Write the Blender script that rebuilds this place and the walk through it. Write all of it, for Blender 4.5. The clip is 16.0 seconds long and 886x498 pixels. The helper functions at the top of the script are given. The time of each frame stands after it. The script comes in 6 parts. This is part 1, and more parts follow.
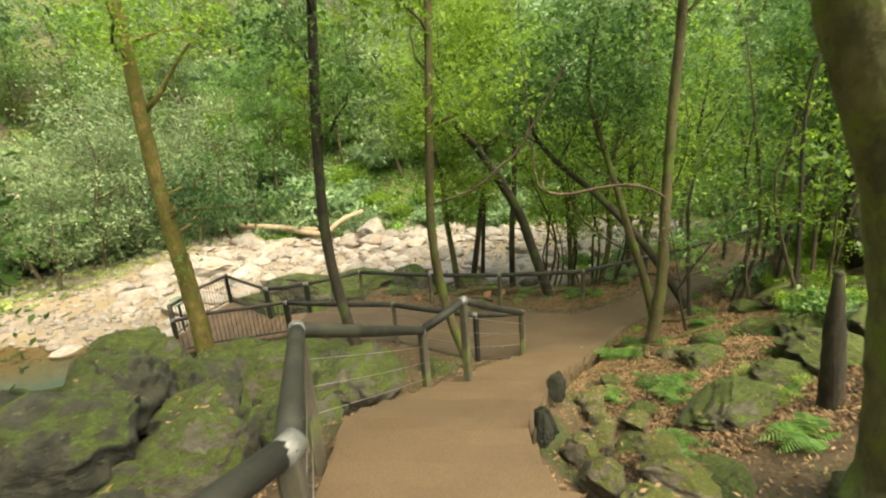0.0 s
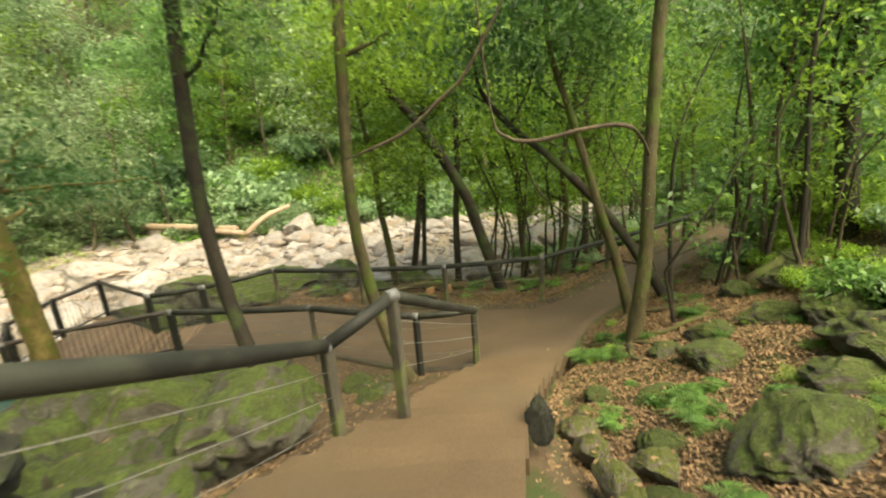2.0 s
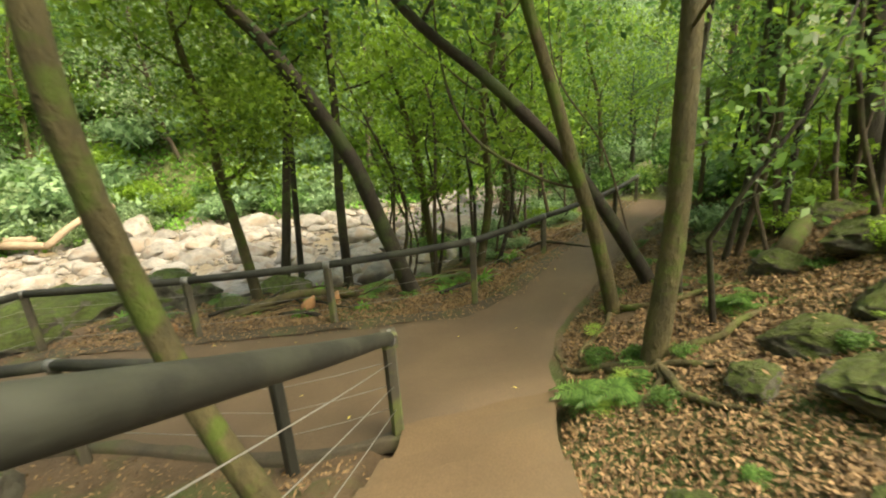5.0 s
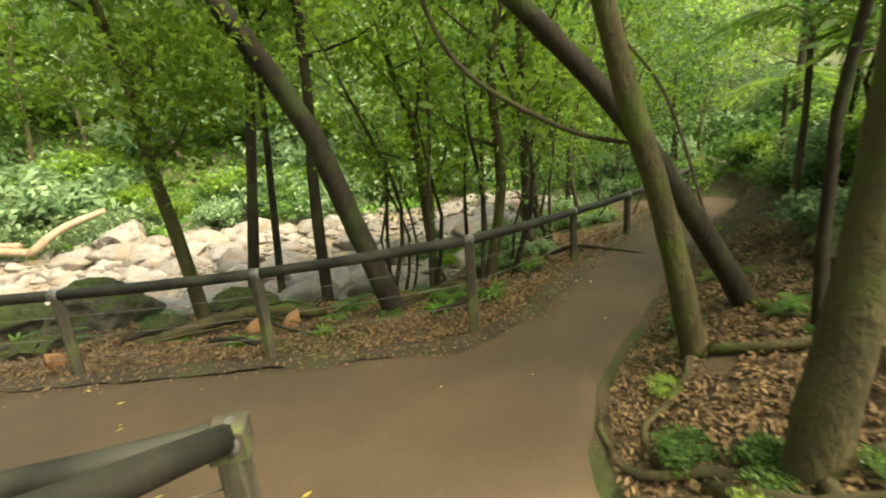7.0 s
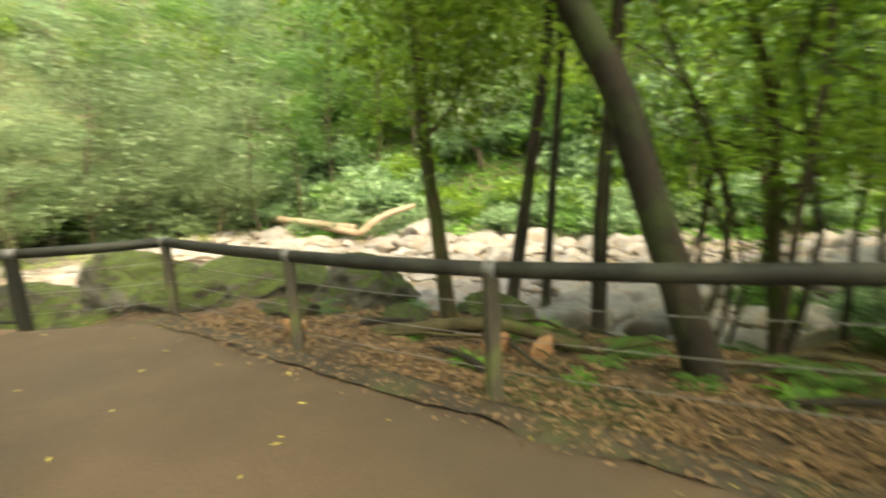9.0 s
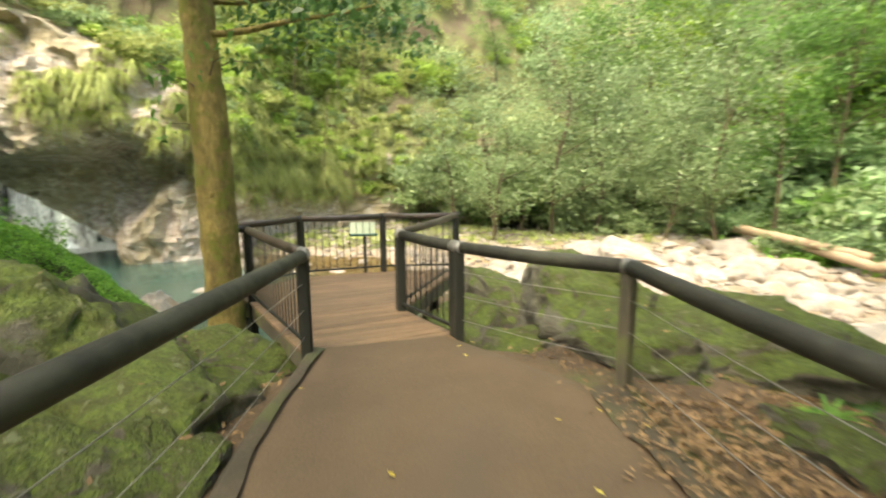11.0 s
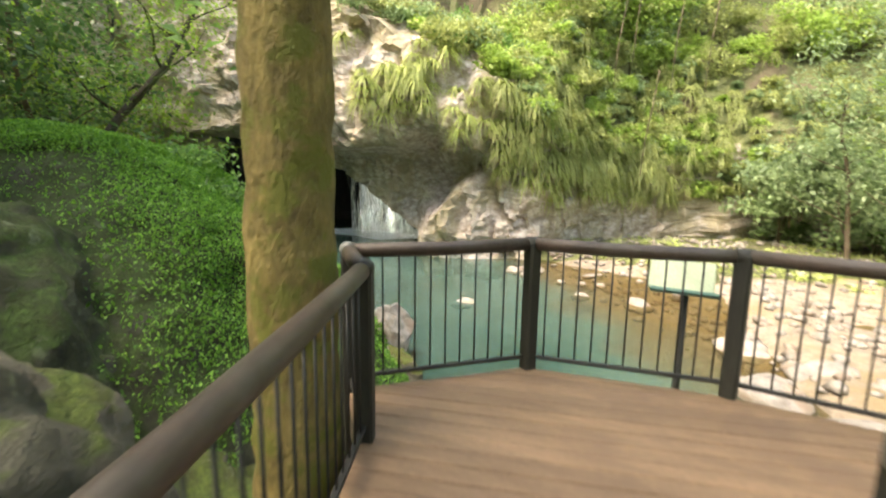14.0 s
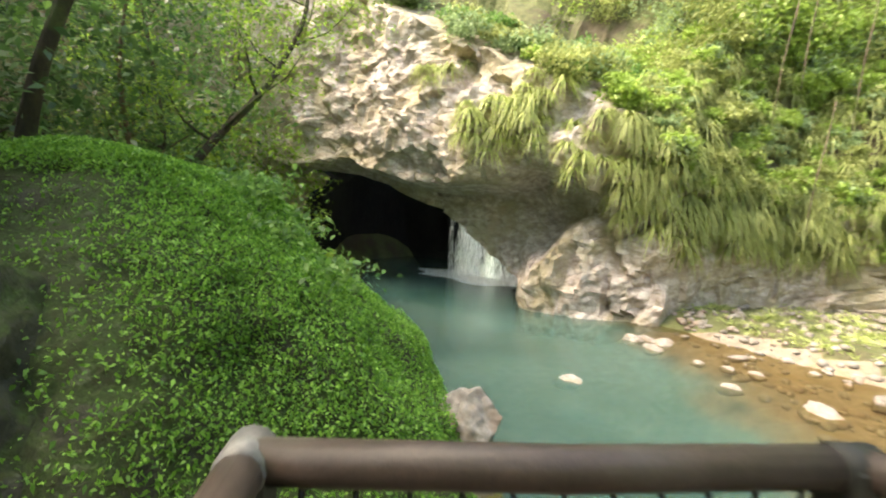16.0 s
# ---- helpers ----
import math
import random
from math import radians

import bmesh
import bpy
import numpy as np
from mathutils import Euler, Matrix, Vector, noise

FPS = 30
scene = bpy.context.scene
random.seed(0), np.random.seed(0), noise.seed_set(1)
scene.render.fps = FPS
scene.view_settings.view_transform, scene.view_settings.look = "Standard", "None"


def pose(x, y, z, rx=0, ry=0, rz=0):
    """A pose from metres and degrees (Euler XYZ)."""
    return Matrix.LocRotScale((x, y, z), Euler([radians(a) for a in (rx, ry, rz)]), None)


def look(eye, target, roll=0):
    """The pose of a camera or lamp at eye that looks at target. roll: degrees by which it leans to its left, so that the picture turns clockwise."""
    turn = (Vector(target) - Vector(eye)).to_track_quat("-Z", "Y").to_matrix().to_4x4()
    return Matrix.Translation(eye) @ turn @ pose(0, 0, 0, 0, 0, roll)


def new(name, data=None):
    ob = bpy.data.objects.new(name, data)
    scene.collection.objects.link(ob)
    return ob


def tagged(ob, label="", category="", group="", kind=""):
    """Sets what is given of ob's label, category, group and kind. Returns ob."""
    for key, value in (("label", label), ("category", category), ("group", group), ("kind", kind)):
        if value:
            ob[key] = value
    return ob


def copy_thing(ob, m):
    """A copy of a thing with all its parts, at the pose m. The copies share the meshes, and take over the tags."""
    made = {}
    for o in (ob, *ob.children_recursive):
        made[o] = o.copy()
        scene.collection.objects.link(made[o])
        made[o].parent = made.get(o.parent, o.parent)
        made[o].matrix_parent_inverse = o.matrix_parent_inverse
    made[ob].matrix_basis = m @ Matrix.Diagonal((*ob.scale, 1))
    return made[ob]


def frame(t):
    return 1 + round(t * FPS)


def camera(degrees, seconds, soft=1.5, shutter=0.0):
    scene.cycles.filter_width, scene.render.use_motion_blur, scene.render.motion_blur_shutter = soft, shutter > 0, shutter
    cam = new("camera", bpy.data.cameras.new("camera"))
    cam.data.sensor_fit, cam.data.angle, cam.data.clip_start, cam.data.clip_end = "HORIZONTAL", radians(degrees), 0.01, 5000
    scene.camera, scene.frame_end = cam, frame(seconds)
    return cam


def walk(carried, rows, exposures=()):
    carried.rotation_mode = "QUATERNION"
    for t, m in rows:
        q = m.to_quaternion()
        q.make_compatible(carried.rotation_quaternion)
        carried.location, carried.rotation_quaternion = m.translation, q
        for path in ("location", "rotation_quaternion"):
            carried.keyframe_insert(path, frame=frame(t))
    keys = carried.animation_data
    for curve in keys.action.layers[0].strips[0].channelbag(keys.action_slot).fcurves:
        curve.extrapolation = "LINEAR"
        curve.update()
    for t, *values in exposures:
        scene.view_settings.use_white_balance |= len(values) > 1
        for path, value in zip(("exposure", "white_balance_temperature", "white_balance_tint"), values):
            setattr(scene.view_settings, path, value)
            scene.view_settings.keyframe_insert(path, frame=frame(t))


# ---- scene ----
cam = camera(87.3, 16.0, 2.0, 0.6)
PATH = [
    (0, (1.539, -1.394, 5.762), (1.288, 0.513, 5.217), -4.5),
    (0.5, (1.505, -0.924, 5.575), (1.26, 0.987, 5.037), -4.3),
    (1, (1.486, -0.467, 5.333), (1.249, 1.438, 4.771), -4.7),
    (1.5, (1.5, 0.139, 5.039), (1.377, 2.059, 4.494), -4.5),
    (2, (1.473, 0.84, 4.772), (1.468, 2.76, 4.209), -4.4),
    (2.5, (1.417, 1.7, 4.622), (1.567, 3.609, 4.044), -4.1),
    (3, (1.381, 2.324, 4.466), (1.658, 4.223, 3.903), -4.1),
    (3.5, (1.285, 2.959, 4.064), (1.686, 4.836, 3.503), -4.2),
    (4, (1.278, 3.483, 3.873), (1.705, 5.353, 3.306), -4.2),
    (4.5, (1.305, 3.98, 3.653), (1.759, 5.844, 3.087), -4.0),
    (5, (1.492, 4.56, 3.379), (1.97, 6.411, 2.791), -4.0),
    (7.5, (2.616, 7.103, 2.381), (2.912, 9.01, 1.856), -4.7),
    (8, (2.484, 7.54, 2.221), (2.585, 9.462, 1.679), -3.6),
    (8.5, (2.626, 8.252, 1.957), (2.358, 10.165, 1.44), -4.5),
    (9, (2.419, 8.814, 1.81), (1.651, 10.626, 1.45), -2.9),
    (9.5, (2.07, 9.182, 1.818), (0.893, 10.77, 1.507), -1.7),
    (10, (1.589, 9.726, 1.79), (0.117, 11.044, 1.478), 0.3),
    (10.2, (1.225, 9.87, 1.771), (-0.38, 11.022, 1.459), 0.3),
    (12.3, (-2.221, 11.036, 1.601), (-4.19, 10.966, 1.255), -0.0),
    (12.5, (-2.553, 11.023, 1.56), (-4.516, 10.865, 1.21), 0.3),
    (13, (-3.378, 11.076, 1.526), (-5.318, 10.739, 1.178), 0.3),
    (13.5, (-4.15, 11.046, 1.476), (-6.04, 10.492, 1.131), 1.0),
    (14, (-4.77, 10.98, 1.527), (-6.611, 10.27, 1.201), 0.9),
    (14.5, (-5.383, 10.875, 1.67), (-7.194, 10.057, 1.436), 2.9),
    (15, (-6.064, 10.622, 1.598), (-7.783, 9.614, 1.426), 3.4),
    (15.5, (-6.476, 10.377, 1.602), (-8.187, 9.357, 1.427), 3.6),
    (16, (-6.85, 10.122, 1.554), (-8.505, 9.012, 1.381), 3.4),
]
walk(cam, [(t, look(e, a, r)) for t, e, a, r in PATH], [(0, 2.02, 8300, 0), (9, 2.32, 8300, 0), (12.5, 2.5, 7900, 8), (16, 2.62, 7700, 10)])

# ---- world and sun ----
world = bpy.data.worlds.new("sky")
scene.world = world
world.use_nodes = True
wn = world.node_tree.nodes
sky = wn.new("ShaderNodeTexSky")
sky.sky_type = "NISHITA"
sky.sun_disc = False
sky.sun_elevation = radians(59)
sky.sun_rotation = radians(135)
sky.dust_density = 3.0
sky.ozone_density = 0.6
wn["Background"].inputs["Strength"].default_value = 0.15
world.node_tree.links.new(sky.outputs["Color"], wn["Background"].inputs["Color"])
sun_data = bpy.data.lights.new("sun", "SUN")
sun_data.energy = 1.5
sun_data.angle = radians(45)
sun_data.color = (1.0, 0.95, 0.86)
sun = new("sun", sun_data)
sun.matrix_world = look((22, -22, 52), (0, 0, 0))

# ---- materials ----


def node_material(name):
    m = bpy.data.materials.new(name)
    m.use_nodes = True
    nt = m.node_tree
    return m, nt.nodes, nt.links, nt.nodes["Principled BSDF"]


def noise_node(nodes, links, scale, detail=6.0, stretch=None, coords="Object"):
    tc = nodes.new("ShaderNodeTexCoord")
    out = tc.outputs[coords]
    if stretch:
        mp = nodes.new("ShaderNodeMapping")
        mp.inputs["Scale"].default_value = stretch
        links.new(out, mp.inputs["Vector"])
        out = mp.outputs["Vector"]
    nz = nodes.new("ShaderNodeTexNoise")
    nz.inputs["Scale"].default_value = scale
    nz.inputs["Detail"].default_value = detail
    nz.inputs["Roughness"].default_value = 0.62
    links.new(out, nz.inputs["Vector"])
    return nz


def ramp_node(nodes, links, src, stops):
    r = nodes.new("ShaderNodeValToRGB")
    while len(r.color_ramp.elements) < len(stops):
        r.color_ramp.elements.new(0.5)
    for el, (p, c) in zip(r.color_ramp.elements, stops):
        el.position = p
        el.color = (*c, 1) if len(c) == 3 else (c[0], c[0], c[0], 1)
    links.new(src, r.inputs["Fac"])
    return r


def mix_node(nodes, links, fac, a, b):
    mx = nodes.new("ShaderNodeMix")
    mx.data_type = "RGBA"
    if isinstance(fac, float):
        mx.inputs[0].default_value = fac
    else:
        links.new(fac, mx.inputs[0])
    for sock, v in ((mx.inputs[6], a), (mx.inputs[7], b)):
        if isinstance(v, tuple):
            sock.default_value = (*v, 1)
        else:
            links.new(v, sock)
    return mx.outputs[2]


def bump_node(nodes, links, bsdf, src, strength, distance):
    b = nodes.new("ShaderNodeBump")
    b.inputs["Strength"].default_value = strength
    b.inputs["Distance"].default_value = distance
    links.new(src, b.inputs["Height"])
    links.new(b.outputs["Normal"], bsdf.inputs["Normal"])


def surface(name, dark, light, scale, rough=0.85, fine=30.0, bump=0.5, depth=0.02, stain=None, stain_scale=0.6, stretch=None, stain_at=(0.5, 0.62), coords="Object", vary=0.0):
    m, n, l, p = node_material(name)
    big = noise_node(n, l, scale, 8, stretch, coords)
    small = noise_node(n, l, fine, 6, stretch, coords)
    c = ramp_node(n, l, big.outputs["Fac"], [(0.3, dark), (0.7, light)]).outputs["Color"]
    tone = ramp_node(n, l, small.outputs["Fac"], [(0.3, (0.6, 0.6, 0.6)), (0.7, (1.0, 1.0, 1.0))])
    mul = n.new("ShaderNodeMix")
    mul.data_type, mul.blend_type = "RGBA", "MULTIPLY"
    mul.inputs[0].default_value = 0.8
    l.new(c, mul.inputs[6])
    l.new(tone.outputs["Color"], mul.inputs[7])
    c = mul.outputs[2]
    if stain:
        st = noise_node(n, l, stain_scale, 7, None, coords)
        f = ramp_node(n, l, st.outputs["Fac"], [(stain_at[0], (0, 0, 0)), (stain_at[1], (1, 1, 1))])
        c = mix_node(n, l, f.outputs["Color"], c, stain)
    if vary:
        info, hue, mp = n.new("ShaderNodeObjectInfo"), n.new("ShaderNodeHueSaturation"), n.new("ShaderNodeMapRange")
        mp.inputs["To Min"].default_value, mp.inputs["To Max"].default_value = 1 - vary, 1 + vary
        l.new(info.outputs["Random"], mp.inputs["Value"])
        l.new(mp.outputs["Result"], hue.inputs["Value"])
        l.new(c, hue.inputs["Color"])
        c = hue.outputs["Color"]
    l.new(c, p.inputs["Base Color"])
    p.inputs["Roughness"].default_value = rough
    bump_node(n, l, p, small.outputs["Fac"], bump, depth)
    return m


def mossy(name, rock_dark, rock_light, moss_dark, moss_light, cover, rough=0.9, scale=2.2, fine_scale=24.0, patch_scale=1.6):
    """Rock that carries moss where it faces up."""
    m, n, l, p = node_material(name)
    big = noise_node(n, l, scale, 9)
    fine = noise_node(n, l, fine_scale, 8)
    mid = noise_node(n, l, fine_scale * 0.22, 8)
    rock = ramp_node(n, l, big.outputs["Fac"], [(0.32, rock_dark), (0.52, rock_light), (0.72, rock_dark)]).outputs["Color"]
    moss = ramp_node(n, l, fine.outputs["Fac"], [(0.32, moss_dark), (0.66, moss_light)]).outputs["Color"]
    old = tuple(v * w for v, w in zip(moss_dark, (1.3, 0.85, 1.2)))
    blot = ramp_node(n, l, mid.outputs["Fac"], [(0.38, (0, 0, 0)), (0.62, (0.85, 0.85, 0.85))]).outputs["Color"]
    moss = mix_node(n, l, blot, moss, old)
    geo = n.new("ShaderNodeNewGeometry")
    sep = n.new("ShaderNodeSeparateXYZ")
    l.new(geo.outputs["Normal"], sep.inputs[0])
    patch = noise_node(n, l, patch_scale, 8)
    add = n.new("ShaderNodeMath")
    add.operation = "MULTIPLY_ADD"
    l.new(patch.outputs["Fac"], add.inputs[0])
    add.inputs[1].default_value = 2.6
    l.new(sep.outputs["Z"], add.inputs[2])
    half = n.new("ShaderNodeMath")
    half.operation = "MULTIPLY"
    half.inputs[1].default_value = 0.42
    l.new(add.outputs[0], half.inputs[0])
    f = ramp_node(n, l, half.outputs[0], [(1.02 - cover * 0.55, (0, 0, 0)), (1.10 - cover * 0.55, (1, 1, 1))])
    skin = mix_node(n, l, f.outputs["Color"], rock, moss)
    crust = noise_node(n, l, 5.5, 10)
    spots = ramp_node(n, l, crust.outputs["Fac"], [(0.60, (0, 0, 0)), (0.66, (0.7, 0.7, 0.7))])
    pale = tuple(0.5 * a + 0.5 * b + 0.05 for a, b in zip(rock_light, moss_light))
    skin = mix_node(n, l, spots.outputs["Color"], skin, pale)
    l.new(skin, p.inputs["Base Color"])
    p.inputs["Roughness"].default_value = rough
    total = n.new("ShaderNodeMath")
    total.operation = "MULTIPLY_ADD"
    l.new(mid.outputs["Fac"], total.inputs[0])
    total.inputs[1].default_value = 1.6
    l.new(fine.outputs["Fac"], total.inputs[2])
    bump_node(n, l, p, total.outputs[0], 0.85, 0.06)
    return m


def leafy(name, dark, light, gloss=0.45, through_light=0.35):
    m, n, l, p = node_material(name)
    geo = n.new("ShaderNodeNewGeometry")
    info = n.new("ShaderNodeObjectInfo")
    c = ramp_node(n, l, geo.outputs["Random Per Island"], [(0.0, dark), (0.75, light), (1.0, tuple(min(1, v * 1.2) for v in light))]).outputs["Color"]
    hue = n.new("ShaderNodeHueSaturation")
    mp = n.new("ShaderNodeMapRange")
    mp.inputs["To Min"].default_value, mp.inputs["To Max"].default_value = 0.8, 1.25
    l.new(info.outputs["Random"], mp.inputs["Value"])
    l.new(mp.outputs["Result"], hue.inputs["Value"])
    l.new(c, hue.inputs["Color"])
    l.new(hue.outputs["Color"], p.inputs["Base Color"])
    p.inputs["Roughness"].default_value = gloss
    tr = n.new("ShaderNodeBsdfTranslucent")
    l.new(hue.outputs["Color"], tr.inputs["Color"])
    mx = n.new("ShaderNodeMixShader")
    mx.inputs[0].default_value = through_light
    l.new(p.outputs[0], mx.inputs[1])
    l.new(tr.outputs[0], mx.inputs[2])
    l.new(mx.outputs[0], n["Material Output"].inputs["Surface"])
    return m


M_SOIL = surface("forest_soil", (0.075, 0.05, 0.028), (0.19, 0.125, 0.07), 1.6, fine=22, bump=0.9, depth=0.05, stain=(0.06, 0.085, 0.02), stain_scale=0.45)
M_PATH = surface("packed_path", (0.098, 0.066, 0.039), (0.148, 0.101, 0.060), 0.9, rough=0.8, fine=60, bump=0.25, depth=0.006, stain=(0.08, 0.06, 0.04), stain_scale=0.5, stain_at=(0.5, 0.75))
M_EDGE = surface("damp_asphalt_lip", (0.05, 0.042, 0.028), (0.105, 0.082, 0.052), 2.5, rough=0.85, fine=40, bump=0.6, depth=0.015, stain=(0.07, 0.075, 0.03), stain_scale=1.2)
M_STEP = surface("worn_steps", (0.108, 0.070, 0.036), (0.165, 0.108, 0.057), 1.1, rough=0.8, fine=60, bump=0.25, depth=0.006, stain=(0.10, 0.072, 0.04), stain_scale=0.7, stain_at=(0.48, 0.75))
M_RAIL = surface("weathered_timber_rail", (0.014, 0.0155, 0.011), (0.036, 0.035, 0.025), 3.0, rough=0.72, fine=40, bump=0.5, depth=0.008, stain=(0.046, 0.048, 0.033), stain_scale=1.5)
M_DECKRAIL = surface("oiled_brown_rail", (0.026, 0.02, 0.015), (0.085, 0.06, 0.046), 2.5, rough=0.5, fine=40, bump=0.4, depth=0.006, stain=(0.07, 0.06, 0.048), stain_scale=1.8)
M_POST = surface("weathered_timber_post", (0.06, 0.055, 0.04), (0.14, 0.12, 0.085), 3.0, rough=0.8, fine=35, bump=0.4, depth=0.008, stain=(0.13, 0.15, 0.05), stain_scale=2.0, stretch=(1, 1, 0.25))
M_DARKPOST = surface("dark_stained_post", (0.012, 0.014, 0.011), (0.035, 0.035, 0.026), 3.0, rough=0.65, fine=35, bump=0.3, depth=0.006, stretch=(1, 1, 0.25))
M_DECK = surface("deck_timber", (0.15, 0.095, 0.055), (0.26, 0.17, 0.10), 2.0, rough=0.6, fine=30, bump=0.3, depth=0.004, stain=(0.14, 0.09, 0.055), stain_scale=1.2, stretch=(5, 0.7, 1), vary=0.2)
M_METAL = surface("dull_steel", (0.14, 0.14, 0.13), (0.27, 0.265, 0.25), 6, rough=0.45, fine=80, bump=0.1, depth=0.002)
M_WIRE = surface("steel_wire", (0.22, 0.21, 0.19), (0.32, 0.31, 0.28), 6, rough=0.4, fine=80, bump=0.05, depth=0.001)
M_PICKET = surface("black_picket_paint", (0.012, 0.013, 0.012), (0.03, 0.03, 0.027), 6, rough=0.5, fine=80, bump=0.1, depth=0.001)
M_BARK = surface("brown_bark", (0.06, 0.045, 0.028), (0.16, 0.115, 0.07), 3.0, fine=26, bump=0.9, depth=0.03, stain=(0.09, 0.11, 0.03), stain_scale=1.6, stretch=(1, 1, 0.45))
M_DARKBARK = surface("dark_bark", (0.022, 0.018, 0.012), (0.07, 0.055, 0.035), 3.0, fine=26, bump=0.9, depth=0.025, stain=(0.06, 0.08, 0.025), stain_scale=1.3, stretch=(1, 1, 0.45))
M_MOSSBARK = surface("mossy_bark", (0.06, 0.05, 0.022), (0.17, 0.14, 0.06), 3.5, fine=24, bump=1.0, depth=0.04, stain=(0.085, 0.12, 0.018), stain_scale=2.2, stretch=(1, 1, 0.5))
M_OLDBARK = surface("lichened_tan_bark", (0.14, 0.105, 0.032), (0.35, 0.27, 0.085), 4.5, fine=18, bump=1.0, depth=0.06, stain=(0.15, 0.155, 0.025), stain_scale=4.2, stretch=(1, 1, 0.55), stain_at=(0.48, 0.58))
M_GIANTBARK = surface("thick_moss_bark", (0.11, 0.11, 0.045), (0.30, 0.28, 0.125), 4.5, fine=14, bump=1.0, depth=0.08, stain=(0.20, 0.25, 0.05), stain_scale=3.2, stretch=(1, 1, 0.5))
M_MOSSROCK = mossy("mossy_boulder", (0.045, 0.04, 0.03), (0.13, 0.12, 0.09), (0.04, 0.066, 0.012), (0.125, 0.17, 0.03), 0.5)
# darker copy of the moss rock: canopy shade is put into its colours
M_DARKSHADEROCK = mossy("dark_mossy_rock", (0.018, 0.02, 0.014), (0.06, 0.06, 0.042), (0.03, 0.05, 0.01), (0.10, 0.145, 0.026), 0.4)
# outcrop rock with the shade of the trees put into its base colours
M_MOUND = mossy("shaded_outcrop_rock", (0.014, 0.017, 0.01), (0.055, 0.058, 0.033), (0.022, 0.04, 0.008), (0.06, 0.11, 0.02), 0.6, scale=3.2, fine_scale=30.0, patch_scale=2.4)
M_STONE = mossy("border_stone", (0.12, 0.105, 0.075), (0.24, 0.21, 0.15), (0.09, 0.12, 0.02), (0.19, 0.23, 0.05), 0.42)
M_RIVER = surface("pale_river_rock", (0.19, 0.165, 0.14), (0.45, 0.41, 0.36), 2.0, rough=0.75, fine=18, bump=0.6, depth=0.03, stain=(0.25, 0.19, 0.14), stain_scale=1.2, vary=0.25)
M_CREEK = surface("creek_gravel", (0.19, 0.15, 0.105), (0.40, 0.335, 0.26), 3.0, fine=14, bump=1.0, depth=0.06, stain=(0.24, 0.18, 0.10), stain_scale=0.35)
M_LITTER = leafy("dry_leaf", (0.09, 0.055, 0.028), (0.29, 0.185, 0.095), 0.8, 0.1)
M_YELLOWLEAF = leafy("yellow_fallen_leaf", (0.45, 0.34, 0.04), (0.6, 0.5, 0.12), 0.6, 0.1)
M_LEAF = leafy("rainforest_leaf", (0.055, 0.125, 0.03), (0.165, 0.30, 0.075), 0.4, 0.55)
M_DARKLEAF = leafy("dark_understorey_leaf", (0.035, 0.085, 0.028), (0.10, 0.195, 0.062), 0.35, 0.5)
M_LIME = leafy("lime_canopy_leaf", (0.11, 0.19, 0.022), (0.27, 0.42, 0.06), 0.5, 0.6)
M_PALELEAF = leafy("pale_grey_green_leaf", (0.125, 0.19, 0.085), (0.28, 0.37, 0.18), 0.5, 0.45)
M_BLUELEAF = leafy("blue_green_leaf", (0.10, 0.185, 0.08), (0.30, 0.43, 0.22), 0.4, 0.5)
M_DRYFERN = leafy("sunlit_fern_growth", (0.22, 0.26, 0.07), (0.46, 0.52, 0.19), 0.55, 0.5)
M_IVY = leafy("ground_cover_leaf", (0.055, 0.15, 0.022), (0.17, 0.35, 0.05), 0.6, 0.45)
M_FERN = leafy("fern_frond", (0.16, 0.25, 0.04), (0.31, 0.43, 0.10), 0.55, 0.45)
M_GRASS = leafy("bank_grass", (0.2, 0.27, 0.07), (0.42, 0.48, 0.17), 0.6, 0.35)
M_CLIFF, qn, ql, qp = node_material("basalt_cliff")
q_big = noise_node(qn, ql, 0.55, 10, (1, 1, 0.7))
q_mid = noise_node(qn, ql, 2.6, 10, (1, 1, 1.6))
q_map = qn.new("ShaderNodeMapping")
q_map.inputs["Scale"].default_value = (1.1, 1.1, 1.9)
q_vec = qn.new("ShaderNodeMix")
q_vec.data_type = "RGBA"
q_vec.inputs[0].default_value = 0.25
q_tc = qn.new("ShaderNodeTexCoord")
ql.new(q_tc.outputs["Object"], q_map.inputs["Vector"])
ql.new(q_map.outputs["Vector"], q_vec.inputs[6])
ql.new(q_mid.outputs["Color"], q_vec.inputs[7])
q_vor = qn.new("ShaderNodeTexVoronoi")
q_vor.feature = "DISTANCE_TO_EDGE"
q_vor.inputs["Scale"].default_value = 2.2
ql.new(q_vec.outputs[2], q_vor.inputs["Vector"])
q_col = ramp_node(qn, ql, q_mid.outputs["Fac"], [(0.30, (0.27, 0.215, 0.17)), (0.48, (0.45, 0.38, 0.32)), (0.66, (0.68, 0.62, 0.56))]).outputs["Color"]
q_st = ramp_node(qn, ql, q_big.outputs["Fac"], [(0.46, (0, 0, 0)), (0.6, (0.75, 0.75, 0.75))]).outputs["Color"]
q_col = mix_node(qn, ql, q_st, q_col, (0.34, 0.29, 0.17))
q_crack = ramp_node(qn, ql, q_vor.outputs["Distance"], [(0.0, (0.55, 0.55, 0.55)), (0.03, (0, 0, 0))]).outputs["Color"]
ql.new(mix_node(qn, ql, q_crack, q_col, (0.17, 0.135, 0.105)), qp.inputs["Base Color"])
qp.inputs["Roughness"].default_value = 0.85
q_sum = qn.new("ShaderNodeMath")
q_sum.operation = "MULTIPLY_ADD"
q_clip = ramp_node(qn, ql, q_vor.outputs["Distance"], [(0.0, (0, 0, 0)), (0.12, (1, 1, 1))])
ql.new(q_clip.outputs["Color"], q_sum.inputs[0])
